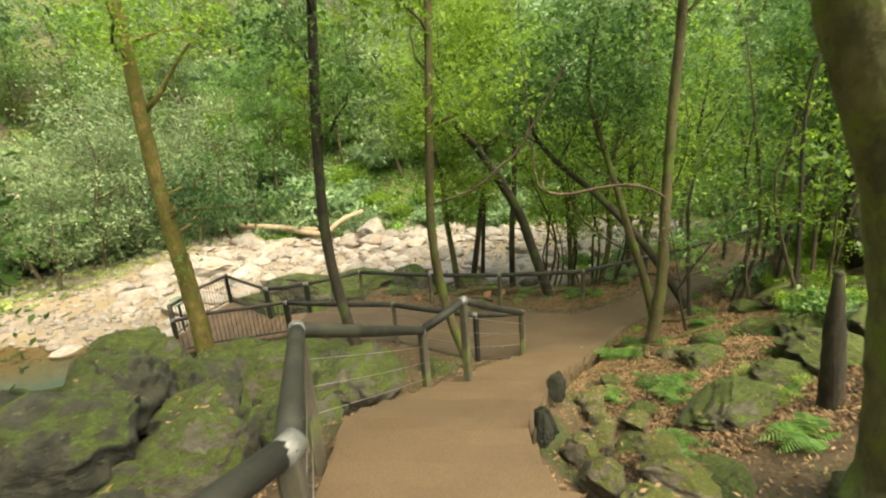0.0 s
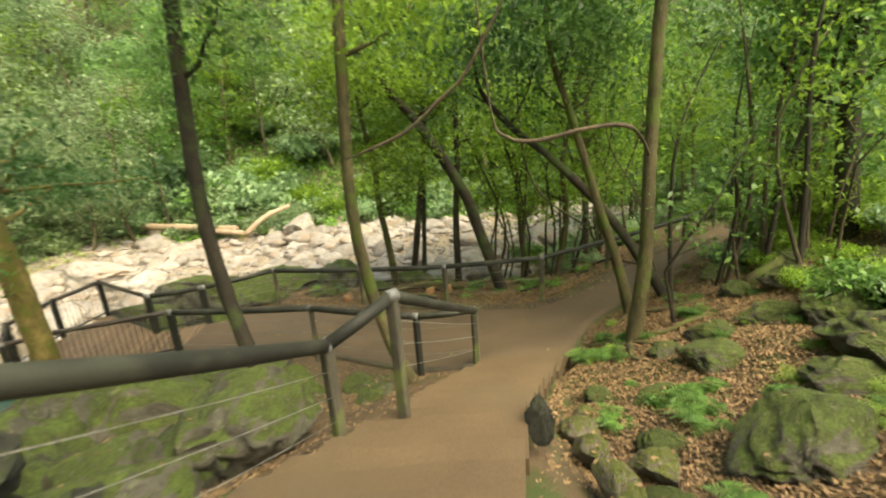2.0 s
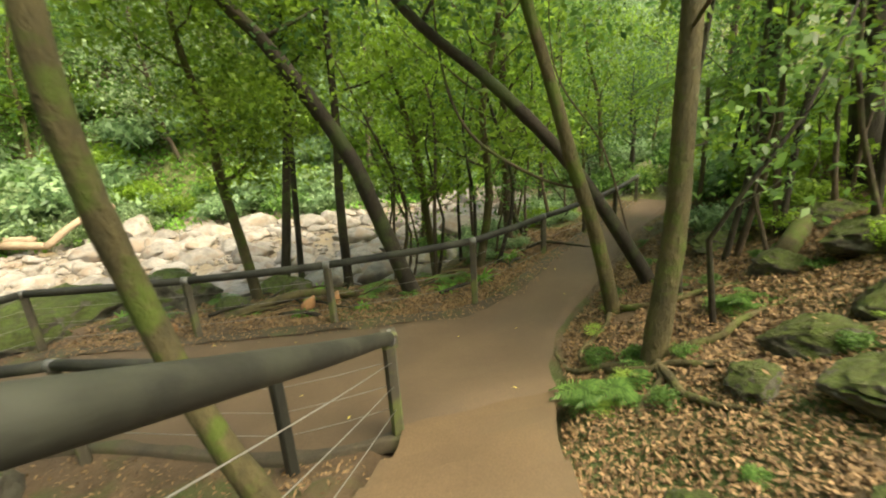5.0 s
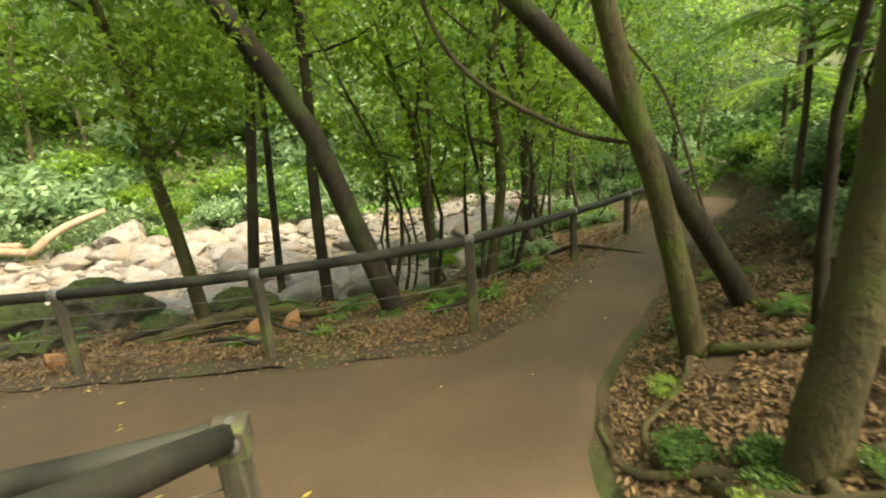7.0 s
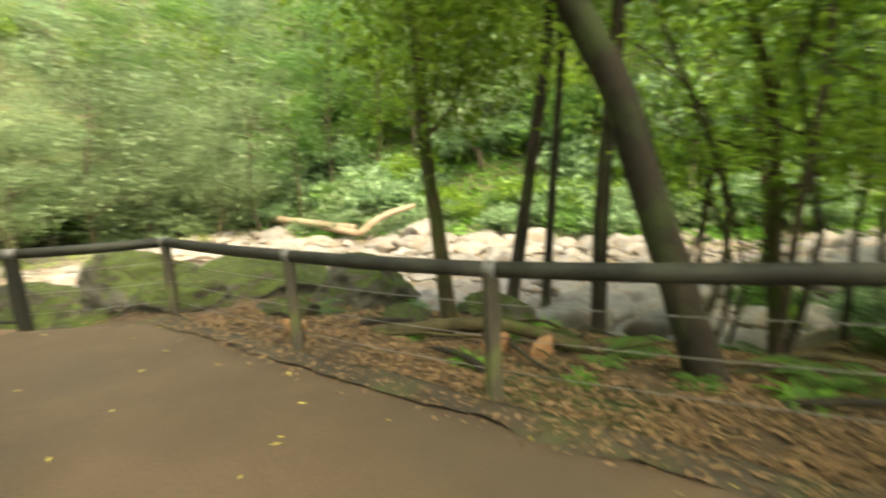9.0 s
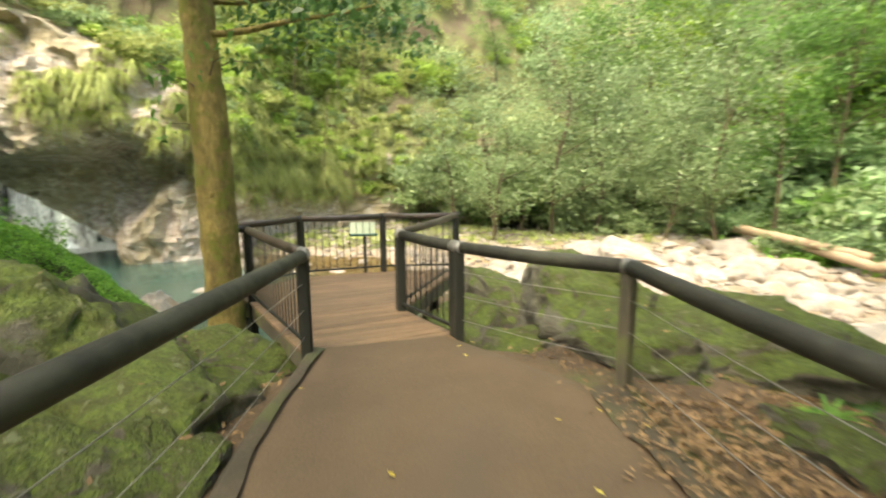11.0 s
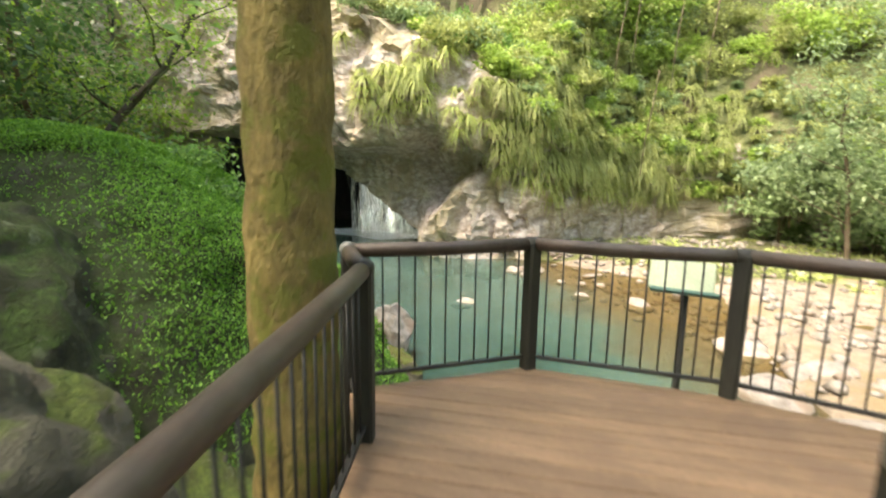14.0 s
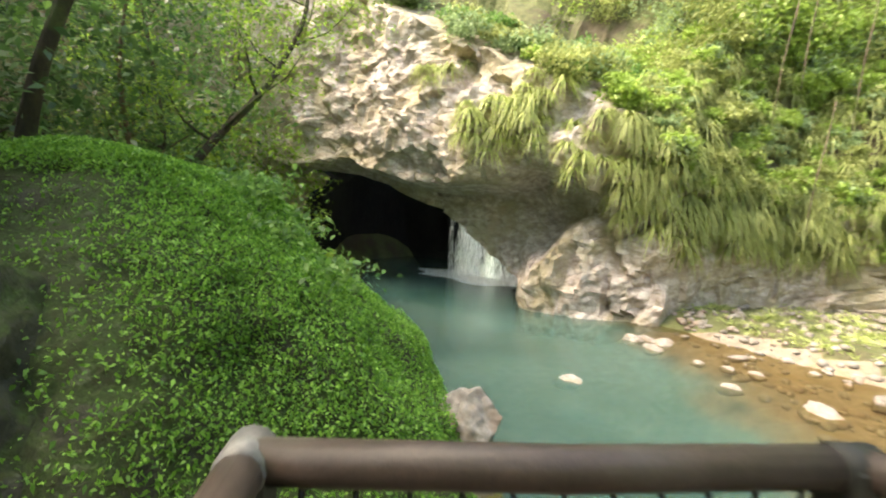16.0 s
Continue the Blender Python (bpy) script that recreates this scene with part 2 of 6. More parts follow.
q_sum.inputs[1].default_value = 0.16
ql.new(q_mid.outputs["Fac"], q_sum.inputs[2])
bump_node(qn, ql, qp, q_sum.outputs[0], 0.85, 0.16)
M_UNDER = surface("undergrowth", (0.09, 0.105, 0.035), (0.25, 0.27, 0.10), 0.8, fine=6, bump=1.0, depth=0.3, stain=(0.13, 0.10, 0.06), stain_scale=0.3)
# the gloom of the cave is put into this near-black colour
M_CAVESHADE = surface("cave_rock", (0.008, 0.008, 0.007), (0.028, 0.026, 0.022), 0.8, fine=4, bump=0.8, depth=0.2)
M_LOG = surface("bleached_log", (0.28, 0.19, 0.12), (0.5, 0.38, 0.26), 2.0, fine=20, bump=0.5, depth=0.02, stretch=(0.4, 1, 1))
M_ORANGE = surface("fresh_split_wood", (0.36, 0.18, 0.08), (0.55, 0.30, 0.15), 4.0, fine=24, bump=0.4, depth=0.01)
M_SIGN = surface("green_sign_panel", (0.34, 0.43, 0.27), (0.50, 0.58, 0.38), 3.0, rough=0.4, fine=60, bump=0.05, depth=0.001)
M_SIGNEDGE = surface("teal_sign_edge", (0.05, 0.16, 0.12), (0.08, 0.22, 0.17), 3.0, rough=0.5, fine=60, bump=0.05, depth=0.001)


def water_material():
    m, n, l, p = node_material("pool_water")
    tc, sep = n.new("ShaderNodeTexCoord"), n.new("ShaderNodeSeparateXYZ")
    l.new(tc.outputs["Object"], sep.inputs[0])
    lean = n.new("ShaderNodeMath")
    lean.operation = "MULTIPLY_ADD"
    l.new(sep.outputs["X"], lean.inputs[0])
    lean.inputs[1].default_value = -0.6
    l.new(sep.outputs["Y"], lean.inputs[2])
    wob = noise_node(n, l, 0.45, 6)
    add = n.new("ShaderNodeMath")
    add.operation = "MULTIPLY_ADD"
    l.new(wob.outputs["Fac"], add.inputs[0])
    add.inputs[1].default_value = 4.0
    l.new(lean.outputs[0], add.inputs[2])
    rng_ = n.new("ShaderNodeMapRange")
    rng_.inputs["From Min"].default_value, rng_.inputs["From Max"].default_value = 21.8, 24.8
    l.new(add.outputs[0], rng_.inputs["Value"])
    shallow = rng_.outputs["Result"]
    depth = noise_node(n, l, 0.3, 5)
    c = ramp_node(n, l, depth.outputs["Fac"], [(0.35, (0.03, 0.095, 0.085)), (0.65, (0.085, 0.17, 0.145))]).outputs["Color"]
    l.new(mix_node(n, l, shallow, c, (0.15, 0.10, 0.05)), p.inputs["Base Color"])
    p.inputs["Roughness"].default_value = 0.03
    waves = noise_node(n, l, 3.5, 4, (1.0, 1.8, 1.0))
    bump_node(n, l, p, waves.outputs["Fac"], 0.25, 0.06)
    tr = n.new("ShaderNodeBsdfTransparent")
    tr.inputs["Color"].default_value = (0.68, 0.64, 0.48, 1)
    mx = n.new("ShaderNodeMixShader")
    mp = n.new("ShaderNodeMapRange")
    mp.inputs["To Min"].default_value, mp.inputs["To Max"].default_value = 0.35, 0.75
    l.new(shallow, mp.inputs["Value"])
    l.new(mp.outputs["Result"], mx.inputs[0])
    l.new(p.outputs[0], mx.inputs[1])
    l.new(tr.outputs[0], mx.inputs[2])
    l.new(mx.outputs[0], n["Material Output"].inputs["Surface"])
    return m


M_WATER = water_material()
M_FALL, fn, fl, fp = node_material("falling_water")
fp.inputs["Base Color"].default_value = (0.9, 0.92, 0.92, 1)
fp.inputs["Roughness"].default_value = 0.5
ft = fn.new("ShaderNodeBsdfTransparent")
fg = fn.new("ShaderNodeBsdfTranslucent")
fg.inputs["Color"].default_value = (0.95, 0.97, 0.97, 1)
fh = fn.new("ShaderNodeAddShader")
fl.new(fp.outputs[0], fh.inputs[0])
fl.new(fg.outputs[0], fh.inputs[1])
fz = noise_node(fn, fl, 6.0, 5, (3.0, 3.0, 0.25))
fr = ramp_node(fn, fl, fz.outputs["Fac"], [(0.42, (0.03, 0.03, 0.03)), (0.66, (0.9, 0.9, 0.9))])
fp.inputs["Transmission Weight"].default_value = 0.0
fm = fn.new("ShaderNodeMixShader")
fl.new(fr.outputs["Color"], fm.inputs[0])
fl.new(ft.outputs[0], fm.inputs[1])
fl.new(fh.outputs[0], fm.inputs[2])
fl.new(fm.outputs[0], fn["Material Output"].inputs["Surface"])

# ---- mesh helpers ----
rng = np.random.default_rng(7)


def mesh_of(name, verts, faces, material, smooth=True):
    me = bpy.data.meshes.new(name)
    me.from_pydata([tuple(v) for v in verts], [], [tuple(f) for f in faces])
    me.materials.append(material)
    if smooth:
        me.polygons.foreach_set("use_smooth", [True] * len(me.polygons))
    me.update()
    return me


def part(name, me, parent=None, label=""):
    ob = new(name, me)
    if parent:
        ob.parent = parent
    if label:
        ob["label"] = label
    return ob


def thing(name, label, category, group="", at=(0, 0, 0), kind=""):
    ob = new(name)
    ob.location = at
    return tagged(ob, label, category, group, kind)


def bm_mesh(name, bm, material, smooth=False):
    me = bpy.data.meshes.new(name)
    bm.to_mesh(me)
    bm.free()
    me.materials.append(material)
    if smooth:
        me.polygons.foreach_set("use_smooth", [True] * len(me.polygons))
    return me


def block(name, size, material, bevel=0.006):
    bm = bmesh.new()
    bmesh.ops.create_cube(bm, size=1)
    bmesh.ops.scale(bm, vec=size, verts=bm.verts)
    if bevel:
        bmesh.ops.bevel(bm, geom=bm.edges[:], offset=bevel, segments=1, affect="EDGES")
    return bm_mesh(name, bm, material)


def quads(name, q, material):
    """A mesh of loose four-cornered pieces from an array (n, 4, 3)."""
    k = len(q)
    me = bpy.data.meshes.new(name)
    me.vertices.add(4 * k)
    me.vertices.foreach_set("co", np.asarray(q, np.float32).ravel())
    me.loops.add(4 * k)
    me.loops.foreach_set("vertex_index", np.arange(4 * k, dtype=np.int32))
    me.polygons.add(k)
    me.polygons.foreach_set("loop_start", np.arange(0, 4 * k, 4, dtype=np.int32))
    me.polygons.foreach_set("loop_total", np.full(k, 4, dtype=np.int32))
    me.materials.append(material)
    me.update()
    me.validate()
    return me


def unit(v):
    return v / np.maximum(np.linalg.norm(v, axis=-1, keepdims=True), 1e-9)


def leaf_quads(centres, size, up=0.7, slim=0.45, droop=0.2, along=None):
    c = np.asarray(centres, float)
    k = len(c)
    nrm = unit(rng.normal(size=(k, 3)) + np.array([0, 0, up]))
    a = rng.normal(size=(k, 3)) if along is None else along + 0.35 * rng.normal(size=(k, 3))
    a = unit(a - nrm * np.sum(a * nrm, 1, keepdims=True))
    b = np.cross(nrm, a)
    ln = (size * rng.uniform(0.6, 1.35, size=k))[:, None]
    tip = c + a * ln * 0.55
    tip[:, 2] -= (droop * ln)[:, 0]
    w = b * ln * slim * 0.5
    return np.stack([c - a * ln * 0.45, c + w, tip, c - w], 1)


def spline(points, step):
    p = np.asarray(points, float)
    if len(p) < 3:
        k = max(2, int(np.linalg.norm(p[-1] - p[0]) / step) + 1)
        return p[0] + np.linspace(0, 1, k)[:, None] * (p[-1] - p[0]), np.linspace(0, 1, k)
    ext = np.vstack([2 * p[0] - p[1], p, 2 * p[-1] - p[-2]])
    out, us = [], []
    for i in range(len(p) - 1):
        p0, p1, p2, p3 = ext[i:i + 4]
        k = max(1, int(np.linalg.norm(p2 - p1) / step))
        for t in np.linspace(0, 1, k, endpoint=False):
            out.append(0.5 * (2 * p1 + (p2 - p0) * t + (2 * p0 - 5 * p1 + 4 * p2 - p3) * t * t + (3 * p1 - p0 - 3 * p2 + p3) * t ** 3))
            us.append((i + t) / (len(p) - 1))
    out.append(p[-1])
    us.append(1.0)
    return np.array(out), np.array(us)


def tube(points, radii, sides=8, step=0.4, rough=0.0):
    """Vertices and faces of a bent, tapering tube with closed ends."""
    c, u = spline(points, step)
    r = np.interp(u, np.linspace(0, 1, len(radii)), radii)
    t = unit(np.gradient(c, axis=0))
    ref = np.array([1.0, 0.0, 0.0]) if abs(t[0][0]) < 0.8 else np.array([0.0, 1.0, 0.0])
    s = unit(np.cross(t, ref))
    o = np.cross(t, s)
    ang = np.linspace(0, 2 * math.pi, sides, endpoint=False)
    rr = r[:, None] * (1 + rough * rng.normal(size=(len(c), sides)))
    v = c[:, None] + rr[..., None] * (np.cos(ang)[None, :, None] * s[:, None] + np.sin(ang)[None, :, None] * o[:, None])
    k = len(c)
    f = [(i * sides + j, i * sides + (j + 1) % sides, (i + 1) * sides + (j + 1) % sides, (i + 1) * sides + j) for i in range(k - 1) for j in range(sides)]
    f += [tuple(range(sides))[::-1], tuple((k - 1) * sides + j for j in range(sides))]
    return v.reshape(-1, 3), f


def tube_mesh(name, points, radii, material, sides=8, step=0.4, rough=0.0):
    v, f = tube(points, radii, sides, step, rough)
    return mesh_of(name, v, f, material)


def joined(name, pieces, material):
    vs, fs, k = [], [], 0
    for v, f in pieces:
        vs.append(np.asarray(v))
        fs += [tuple(i + k for i in q) for q in f]
        k += len(v)
    return mesh_of(name, np.vstack(vs), fs, material)


def smooth01(e0, e1, x):
    t = np.clip((x - e0) / (e1 - e0), 0, 1)
    return t * t * (3 - 2 * t)


def wave_noise(x, y, s=1.0):
    x, y = np.asarray(x) * s, np.asarray(y) * s
    return (np.sin(1.3 * x + 0.7 * y + 1.1) + np.sin(-0.8 * x + 1.7 * y + 2.3) + 0.6 * np.sin(2.9 * x + 2.3 * y) + 0.6 * np.sin(3.7 * x - 3.1 * y + 0.4) + 0.35 * np.sin(6.1 * x + 5.3 * y + 2.0) + 0.35 * np.sin(-5.7 * x + 7.9 * y)) / 3.9


# ---- the lie of the land ----
STAIR_Y = [-6, 0.0, 0.9, 2.4, 3.0, 4.5, 5.2, 6.75, 8.1, 8.6]
STAIR_L = [0.5, 0.6, 0.3, -0.15, -0.28, 0.35, 0.75, 1.15, 1.85, 1.95]
STAIR_RY = [-6, 0.0, 1.4, 2.4, 4.4, 4.9, 6.4, 7.5, 8.6]
STAIR_R = [2.6, 2.3, 1.8, 1.7, 2.1, 2.15, 2.7, 3.1, 3.7]
RISE, TREAD = 0.175, 0.417


def stair_left(y):
    return np.interp(y, STAIR_Y, STAIR_L)


def stair_right(y):
    return np.interp(y, STAIR_RY, STAIR_R)


def stair_z(y):
    return 0.33 + RISE / TREAD * np.clip(8.55 - np.asarray(y, float), 0, 30)


PATH_S = [(-4.75, 10.5), (-3, 10.0), (-1.26, 9.8), (0.85, 8.75), (1.95, 8.5), (3.75, 8.6), (3.98, 9.25), (4.55, 10.1), (5.9, 11.35), (9.2, 14.5), (12.9, 17.2)]
PATH_N = [(-4.75, 11.93), (-3.2, 12.7), (-0.8, 12.2), (0.6, 11.95), (1.6, 11.78), (2.8, 11.58), (3.6, 11.45), (4.6, 11.8), (6.0, 13.1), (8.6, 15.3), (12.0, 18.0)]


def path_z(x, y):
    return 0.02 + 0.31 * np.exp(-((x - 2.8) ** 2 / 3.0 + (y - 8.5) ** 2 / 1.6)) + 0.12 * smooth01(3, 5, x) - 0.035 * np.clip(x - 4.5, 0, 40)


def rail_line(x):
    return np.interp(x, [-60, -3.2, -0.75, 1.43, 3.84, 6.2, 9.1, 60], [13.0, 12.9, 12.38, 12.0, 11.63, 13.7, 15.6, 58])


def corridor(x, y, south, north, soft):
    """How far a spot lies on a strip between two edges: 1 on it, 0 beyond the soft margin."""
    ring = np.array([*south, *north[::-1]], float)
    inside = np.zeros(np.shape(x), bool)
    dist = np.full(np.shape(x), 1e9)
    for (ax, ay), (bx, by) in zip(ring, np.roll(ring, -1, 0)):
        if ay != by:
            inside ^= ((ay > y) != (by > y)) & (x < (bx - ax) * (y - ay) / (by - ay) + ax)
        dx, dy = bx - ax, by - ay
        t = np.clip(((x - ax) * dx + (y - ay) * dy) / max(dx * dx + dy * dy, 1e-9), 0, 1)
        dist = np.minimum(dist, np.hypot(x - ax - t * dx, y - ay - t * dy))
    return np.where(inside, 1.0, 1 - smooth01(0.05, soft + 0.05, dist))


STAIR_EDGES = [(y, float(stair_left(y)), float(stair_right(y))) for y in (-6, -3, 0, 1.4, 2.4, 3.0, 4.5, 5.2, 6.4, 7.5, 8.55)]


def ground_z(x, y):
    x, y = np.broadcast_arrays(np.asarray(x, float), np.asarray(y, float))
    zs = stair_z(y)
    # west of the stairs
    out = np.maximum(0, stair_left(y) - x - 0.2)
    slope = np.clip(0.05 + 0.09 * (8.5 - y), 0.05, 0.5)
    west = zs - 0.2 - slope * out
    floor_w = np.interp(y, [-30, -4, 3, 6, 9], [9, 0.6, -0.2, -0.6, -0.9])
    west = np.maximum(west, floor_w - 0.1 * np.clip(out - 6, 0, 5))
    west -= 1.2 * smooth01(-3.6, -6.5, x) * smooth01(3, 7, y)
    # east of the stairs and the path
    dr = (x - 4) * 0.71 - (y - 9.4) * 0.70
    east = 0.1 + 0.45 * np.clip(dr, 0, 14) + 0.3 * np.clip(dr - 14, 0, 60)
    east = np.maximum(east, np.where(y < 8.55, zs - 0.3 - 0.7 * np.maximum(0, x - stair_right(y)), -5))
    mid = smooth01(-0.3, 0.3, x - (stair_left(y) + stair_right(y)) / 2)
    south = west * (1 - mid) + east * mid
    # the fall to the creek
    d = y - rail_line(x)
    north = -0.02 - 0.17 * np.clip(d, 0, 3) - 0.38 * np.clip(d - 3, 0, 3.6)
    north = np.maximum(north, -2.05)
    k = smooth01(-0.8, 0.2, d)
    z = south * (1 - k) + north * k
    # the pool and the stream below the deck
    z = np.where(d > 0, np.maximum(z - 1.4 * smooth01(-6, -9, x) * smooth01(13.2, 15.5, y), -2.08), z)
    pool = smooth01(-8.3, -11.5, x) * (1 - smooth01(13.5, 16, y)) * smooth01(-14, -10, y)
    shallow = smooth01(12.2, 14.4, y - 0.6 * (x + 14))
    z = z * (1 - pool) + np.minimum(z, -3.0 + 0.72 * shallow) * pool
    bar = smooth01(0.0, 4.0, np.interp(y, [5, 6.5, 12.5, 20, 34], [-26, -23, -20.3, -17.5, -15]) - x) * smooth01(4.5, 7, y)
    z = z * (1 - bar) + (-2.0 + 0.35 * bar) * bar
    # the far bank
    far = y - 31 - 0.8 * np.sin(x * 0.3)
    z = z + 0.25 * np.clip(far, 0, 4) + 0.9 * np.clip(far - 4, 0, 70)
    # the valley closes to the west
    z = z + 0.9 * np.clip(-40 - x, 0, 80)
    # hillside behind the pool, to the south
    z = z + 0.65 * np.clip(-3 - y, 0, 60) * smooth01(-4, -9, x) * smooth01(-21, -17, x)
    z = z + 0.10 * wave_noise(x, y, 0.9) + 0.05 * wave_noise(y, x, 2.7)
    # beds of the path and the stairs
    on = corridor(x, y, PATH_S, PATH_N, 0.7)
    z = z * (1 - on) + (path_z(x, y) - 0.05) * on
    st = corridor(x, y, [(l, yy) for yy, l, r in STAIR_EDGES], [(r, yy) for yy, l, r in STAIR_EDGES], 0.25)
    z = z * (1 - st) + (zs - 0.36) * st
    deck = smooth01(-4.4, -5.0, x) * (1 - smooth01(-9.0, -9.6, x)) * smooth01(8.6, 9.4, y) * (1 - smooth01(13.4, 14, y))
    return np.where(deck > 0, np.minimum(z, z * (1 - deck) + np.minimum(z, -0.75) * deck), z)


def gz(x, y):
    return float(ground_z(np.array([x]), np.array([y]))[0])


gx = np.concatenate([np.linspace(-160, -26, 34)[:-1], np.arange(-26, -14, 0.6), np.arange(-14, 17, 0.22), np.linspace(17, 40, 30), np.linspace(45, 160, 20)])
gy = np.concatenate([np.linspace(-120, -12, 28)[:-1], np.arange(-12, -5, 0.6), np.arange(-5, 20, 0.22), np.arange(20, 46, 0.6), np.linspace(47, 180, 34)])
XX, YY = np.meshgrid(gx, gy)
ZZ = ground_z(XX, YY)
nx, ny = len(gx), len(gy)
ground = new("ground", mesh_of("ground", np.stack([XX, YY, ZZ], -1).reshape(-1, 3), [(j * nx + i, j * nx + i + 1, (j + 1) * nx + i + 1, (j + 1) * nx + i) for j in range(ny - 1) for i in range(nx - 1)], M_SOIL))
tagged(ground, "dark forest soil with moss and leaf litter", "ground", kind="structure")
ground.data.materials.append(M_CREEK)
centres = np.array([p.center[:] for p in ground.data.polygons])
creek = (centres[:, 2] < -1.45 + 0.15 * wave_noise(centres[:, 0], centres[:, 1], 1.3)) & (centres[:, 1] < 34)
ground.data.materials.append(M_UNDER)
green = ((centres[:, 1] > 30.5) & ~creek) | (centres[:, 1] > 34) | ((centres[:, 1] < -4) & (centres[:, 0] < -4)) | (centres[:, 0] > 11.5) | (centres[:, 0] < -24)
green |= creek & (centres[:, 0] < -22.5 + 1.5 * wave_noise(centres[:, 0], centres[:, 1], 0.6)) & (centres[:, 2] > -1.85)
ground.data.polygons.foreach_set("material_index", np.where(green, 2, creek.astype(np.int32)).astype(np.int32))


def strip(name, south, north, across, step, z_of, material, drop=0.05):
    s = np.array(south, float)
    nn = np.array(north, float)
    rows = []
    for i in range(len(s) - 1):
        k = max(2, int(np.linalg.norm(s[i + 1] - s[i]) / step))
        for t in np.linspace(0, 1, k, endpoint=False):
            rows.append((s[i] + (s[i + 1] - s[i]) * t, nn[i] + (nn[i + 1] - nn[i]) * t))
    rows.append((s[-1], nn[-1]))
    v = []
    for p, q in rows:
        w = 0.06 * float(wave_noise(p[0], p[1], 4))
        for j in range(across + 1):
            u = j / across
            x, y = p + (q - p) * (u + w * (1 - 2 * u) * 0.4)
            edge = min(u, 1 - u) * across
            v.append((x, y, float(z_of(x, y)) + 0.012 * float(wave_noise(x, y, 2.5)) - (drop if edge < 0.5 else 0)))
    m = across + 1
    f = [(i * m + j, (i + 1) * m + j, (i + 1) * m + j + 1, i * m + j + 1) for i in range(len(rows) - 1) for j in range(across)]
    return mesh_of(name, v, f, material)


path = new("path", strip("path", PATH_S, PATH_N, 14, 0.3, path_z, M_PATH))
tagged(path, "brown packed earth footpath beside the rail", "path", kind="structure")



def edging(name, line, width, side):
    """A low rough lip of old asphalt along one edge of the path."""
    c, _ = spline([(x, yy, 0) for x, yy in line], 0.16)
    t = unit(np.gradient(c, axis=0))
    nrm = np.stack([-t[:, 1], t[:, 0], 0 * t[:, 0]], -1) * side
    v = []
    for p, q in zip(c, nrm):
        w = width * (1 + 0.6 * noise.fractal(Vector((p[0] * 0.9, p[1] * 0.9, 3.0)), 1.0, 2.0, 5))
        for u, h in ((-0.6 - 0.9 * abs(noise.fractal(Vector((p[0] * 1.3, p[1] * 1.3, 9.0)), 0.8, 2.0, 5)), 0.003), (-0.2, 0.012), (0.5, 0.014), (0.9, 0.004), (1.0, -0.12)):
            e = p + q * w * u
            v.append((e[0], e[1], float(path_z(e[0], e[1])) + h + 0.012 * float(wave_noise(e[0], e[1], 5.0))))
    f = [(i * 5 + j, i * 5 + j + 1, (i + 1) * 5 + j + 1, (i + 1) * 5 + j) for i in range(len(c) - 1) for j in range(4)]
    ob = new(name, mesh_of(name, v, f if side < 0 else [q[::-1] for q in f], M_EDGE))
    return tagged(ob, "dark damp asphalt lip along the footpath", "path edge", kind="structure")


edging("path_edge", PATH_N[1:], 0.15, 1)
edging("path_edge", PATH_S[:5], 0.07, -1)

# ---- stairs ----
staircase = thing("staircase", "wide earth-brown concrete steps worn smooth", "stairs", kind="structure")
y = 8.55
for i in range(34):
    y0, y1 = y, y - TREAD
    z = 0.33 + RISE * (i + 0.3) - 0.05
    wob = 0.025 * math.sin(i * 2.1)
    l0, l1, r0, r1 = float(stair_left(y0)) + wob, float(stair_left(y1)) + wob - 0.05, float(stair_right(y0)) + wob * 0.5, float(stair_right(y1)) + wob * 0.5
    bm = bmesh.new()
    low = z - 0.42
    k = 7
    top = []
    for yy, la, ra in ((y0 + 0.02, l0 + 0.05, r0), (y1 - 0.05, l1, r1)):
        top.append([bm.verts.new((la + (ra - la) * j / k, yy + (0.02 * math.sin(j * 1.7 + i) if yy > y1 else 0), z - 0.012 * abs(j - k / 2) / k)) for j in range(k + 1)])
    bot = [[bm.verts.new((vv.co.x, vv.co.y, low)) for vv in row] for row in top]
    for j in range(k):
        bm.faces.new((top[0][j], top[1][j], top[1][j + 1], top[0][j + 1]))
        bm.faces.new((bot[0][j + 1], bot[1][j + 1], bot[1][j], bot[0][j]))
        bm.faces.new((top[0][j + 1], bot[0][j + 1], bot[0][j], top[0][j]))
        bm.faces.new((top[1][j], bot[1][j], bot[1][j + 1], top[1][j + 1]))
    for j in (0, k):
        q = (top[0][j], bot[0][j], bot[1][j], top[1][j])
        bm.faces.new(q if j == 0 else q[::-1])
    bmesh.ops.recalc_face_normals(bm, faces=bm.faces[:])
    nose = [e for e in bm.edges if all(vv in top[0] for vv in e.verts)]
    bmesh.ops.bevel(bm, geom=nose, offset=0.03, segments=2, affect="EDGES")
    part("step", bm_mesh("step", bm, M_STEP, smooth=False), staircase)
    y = y1

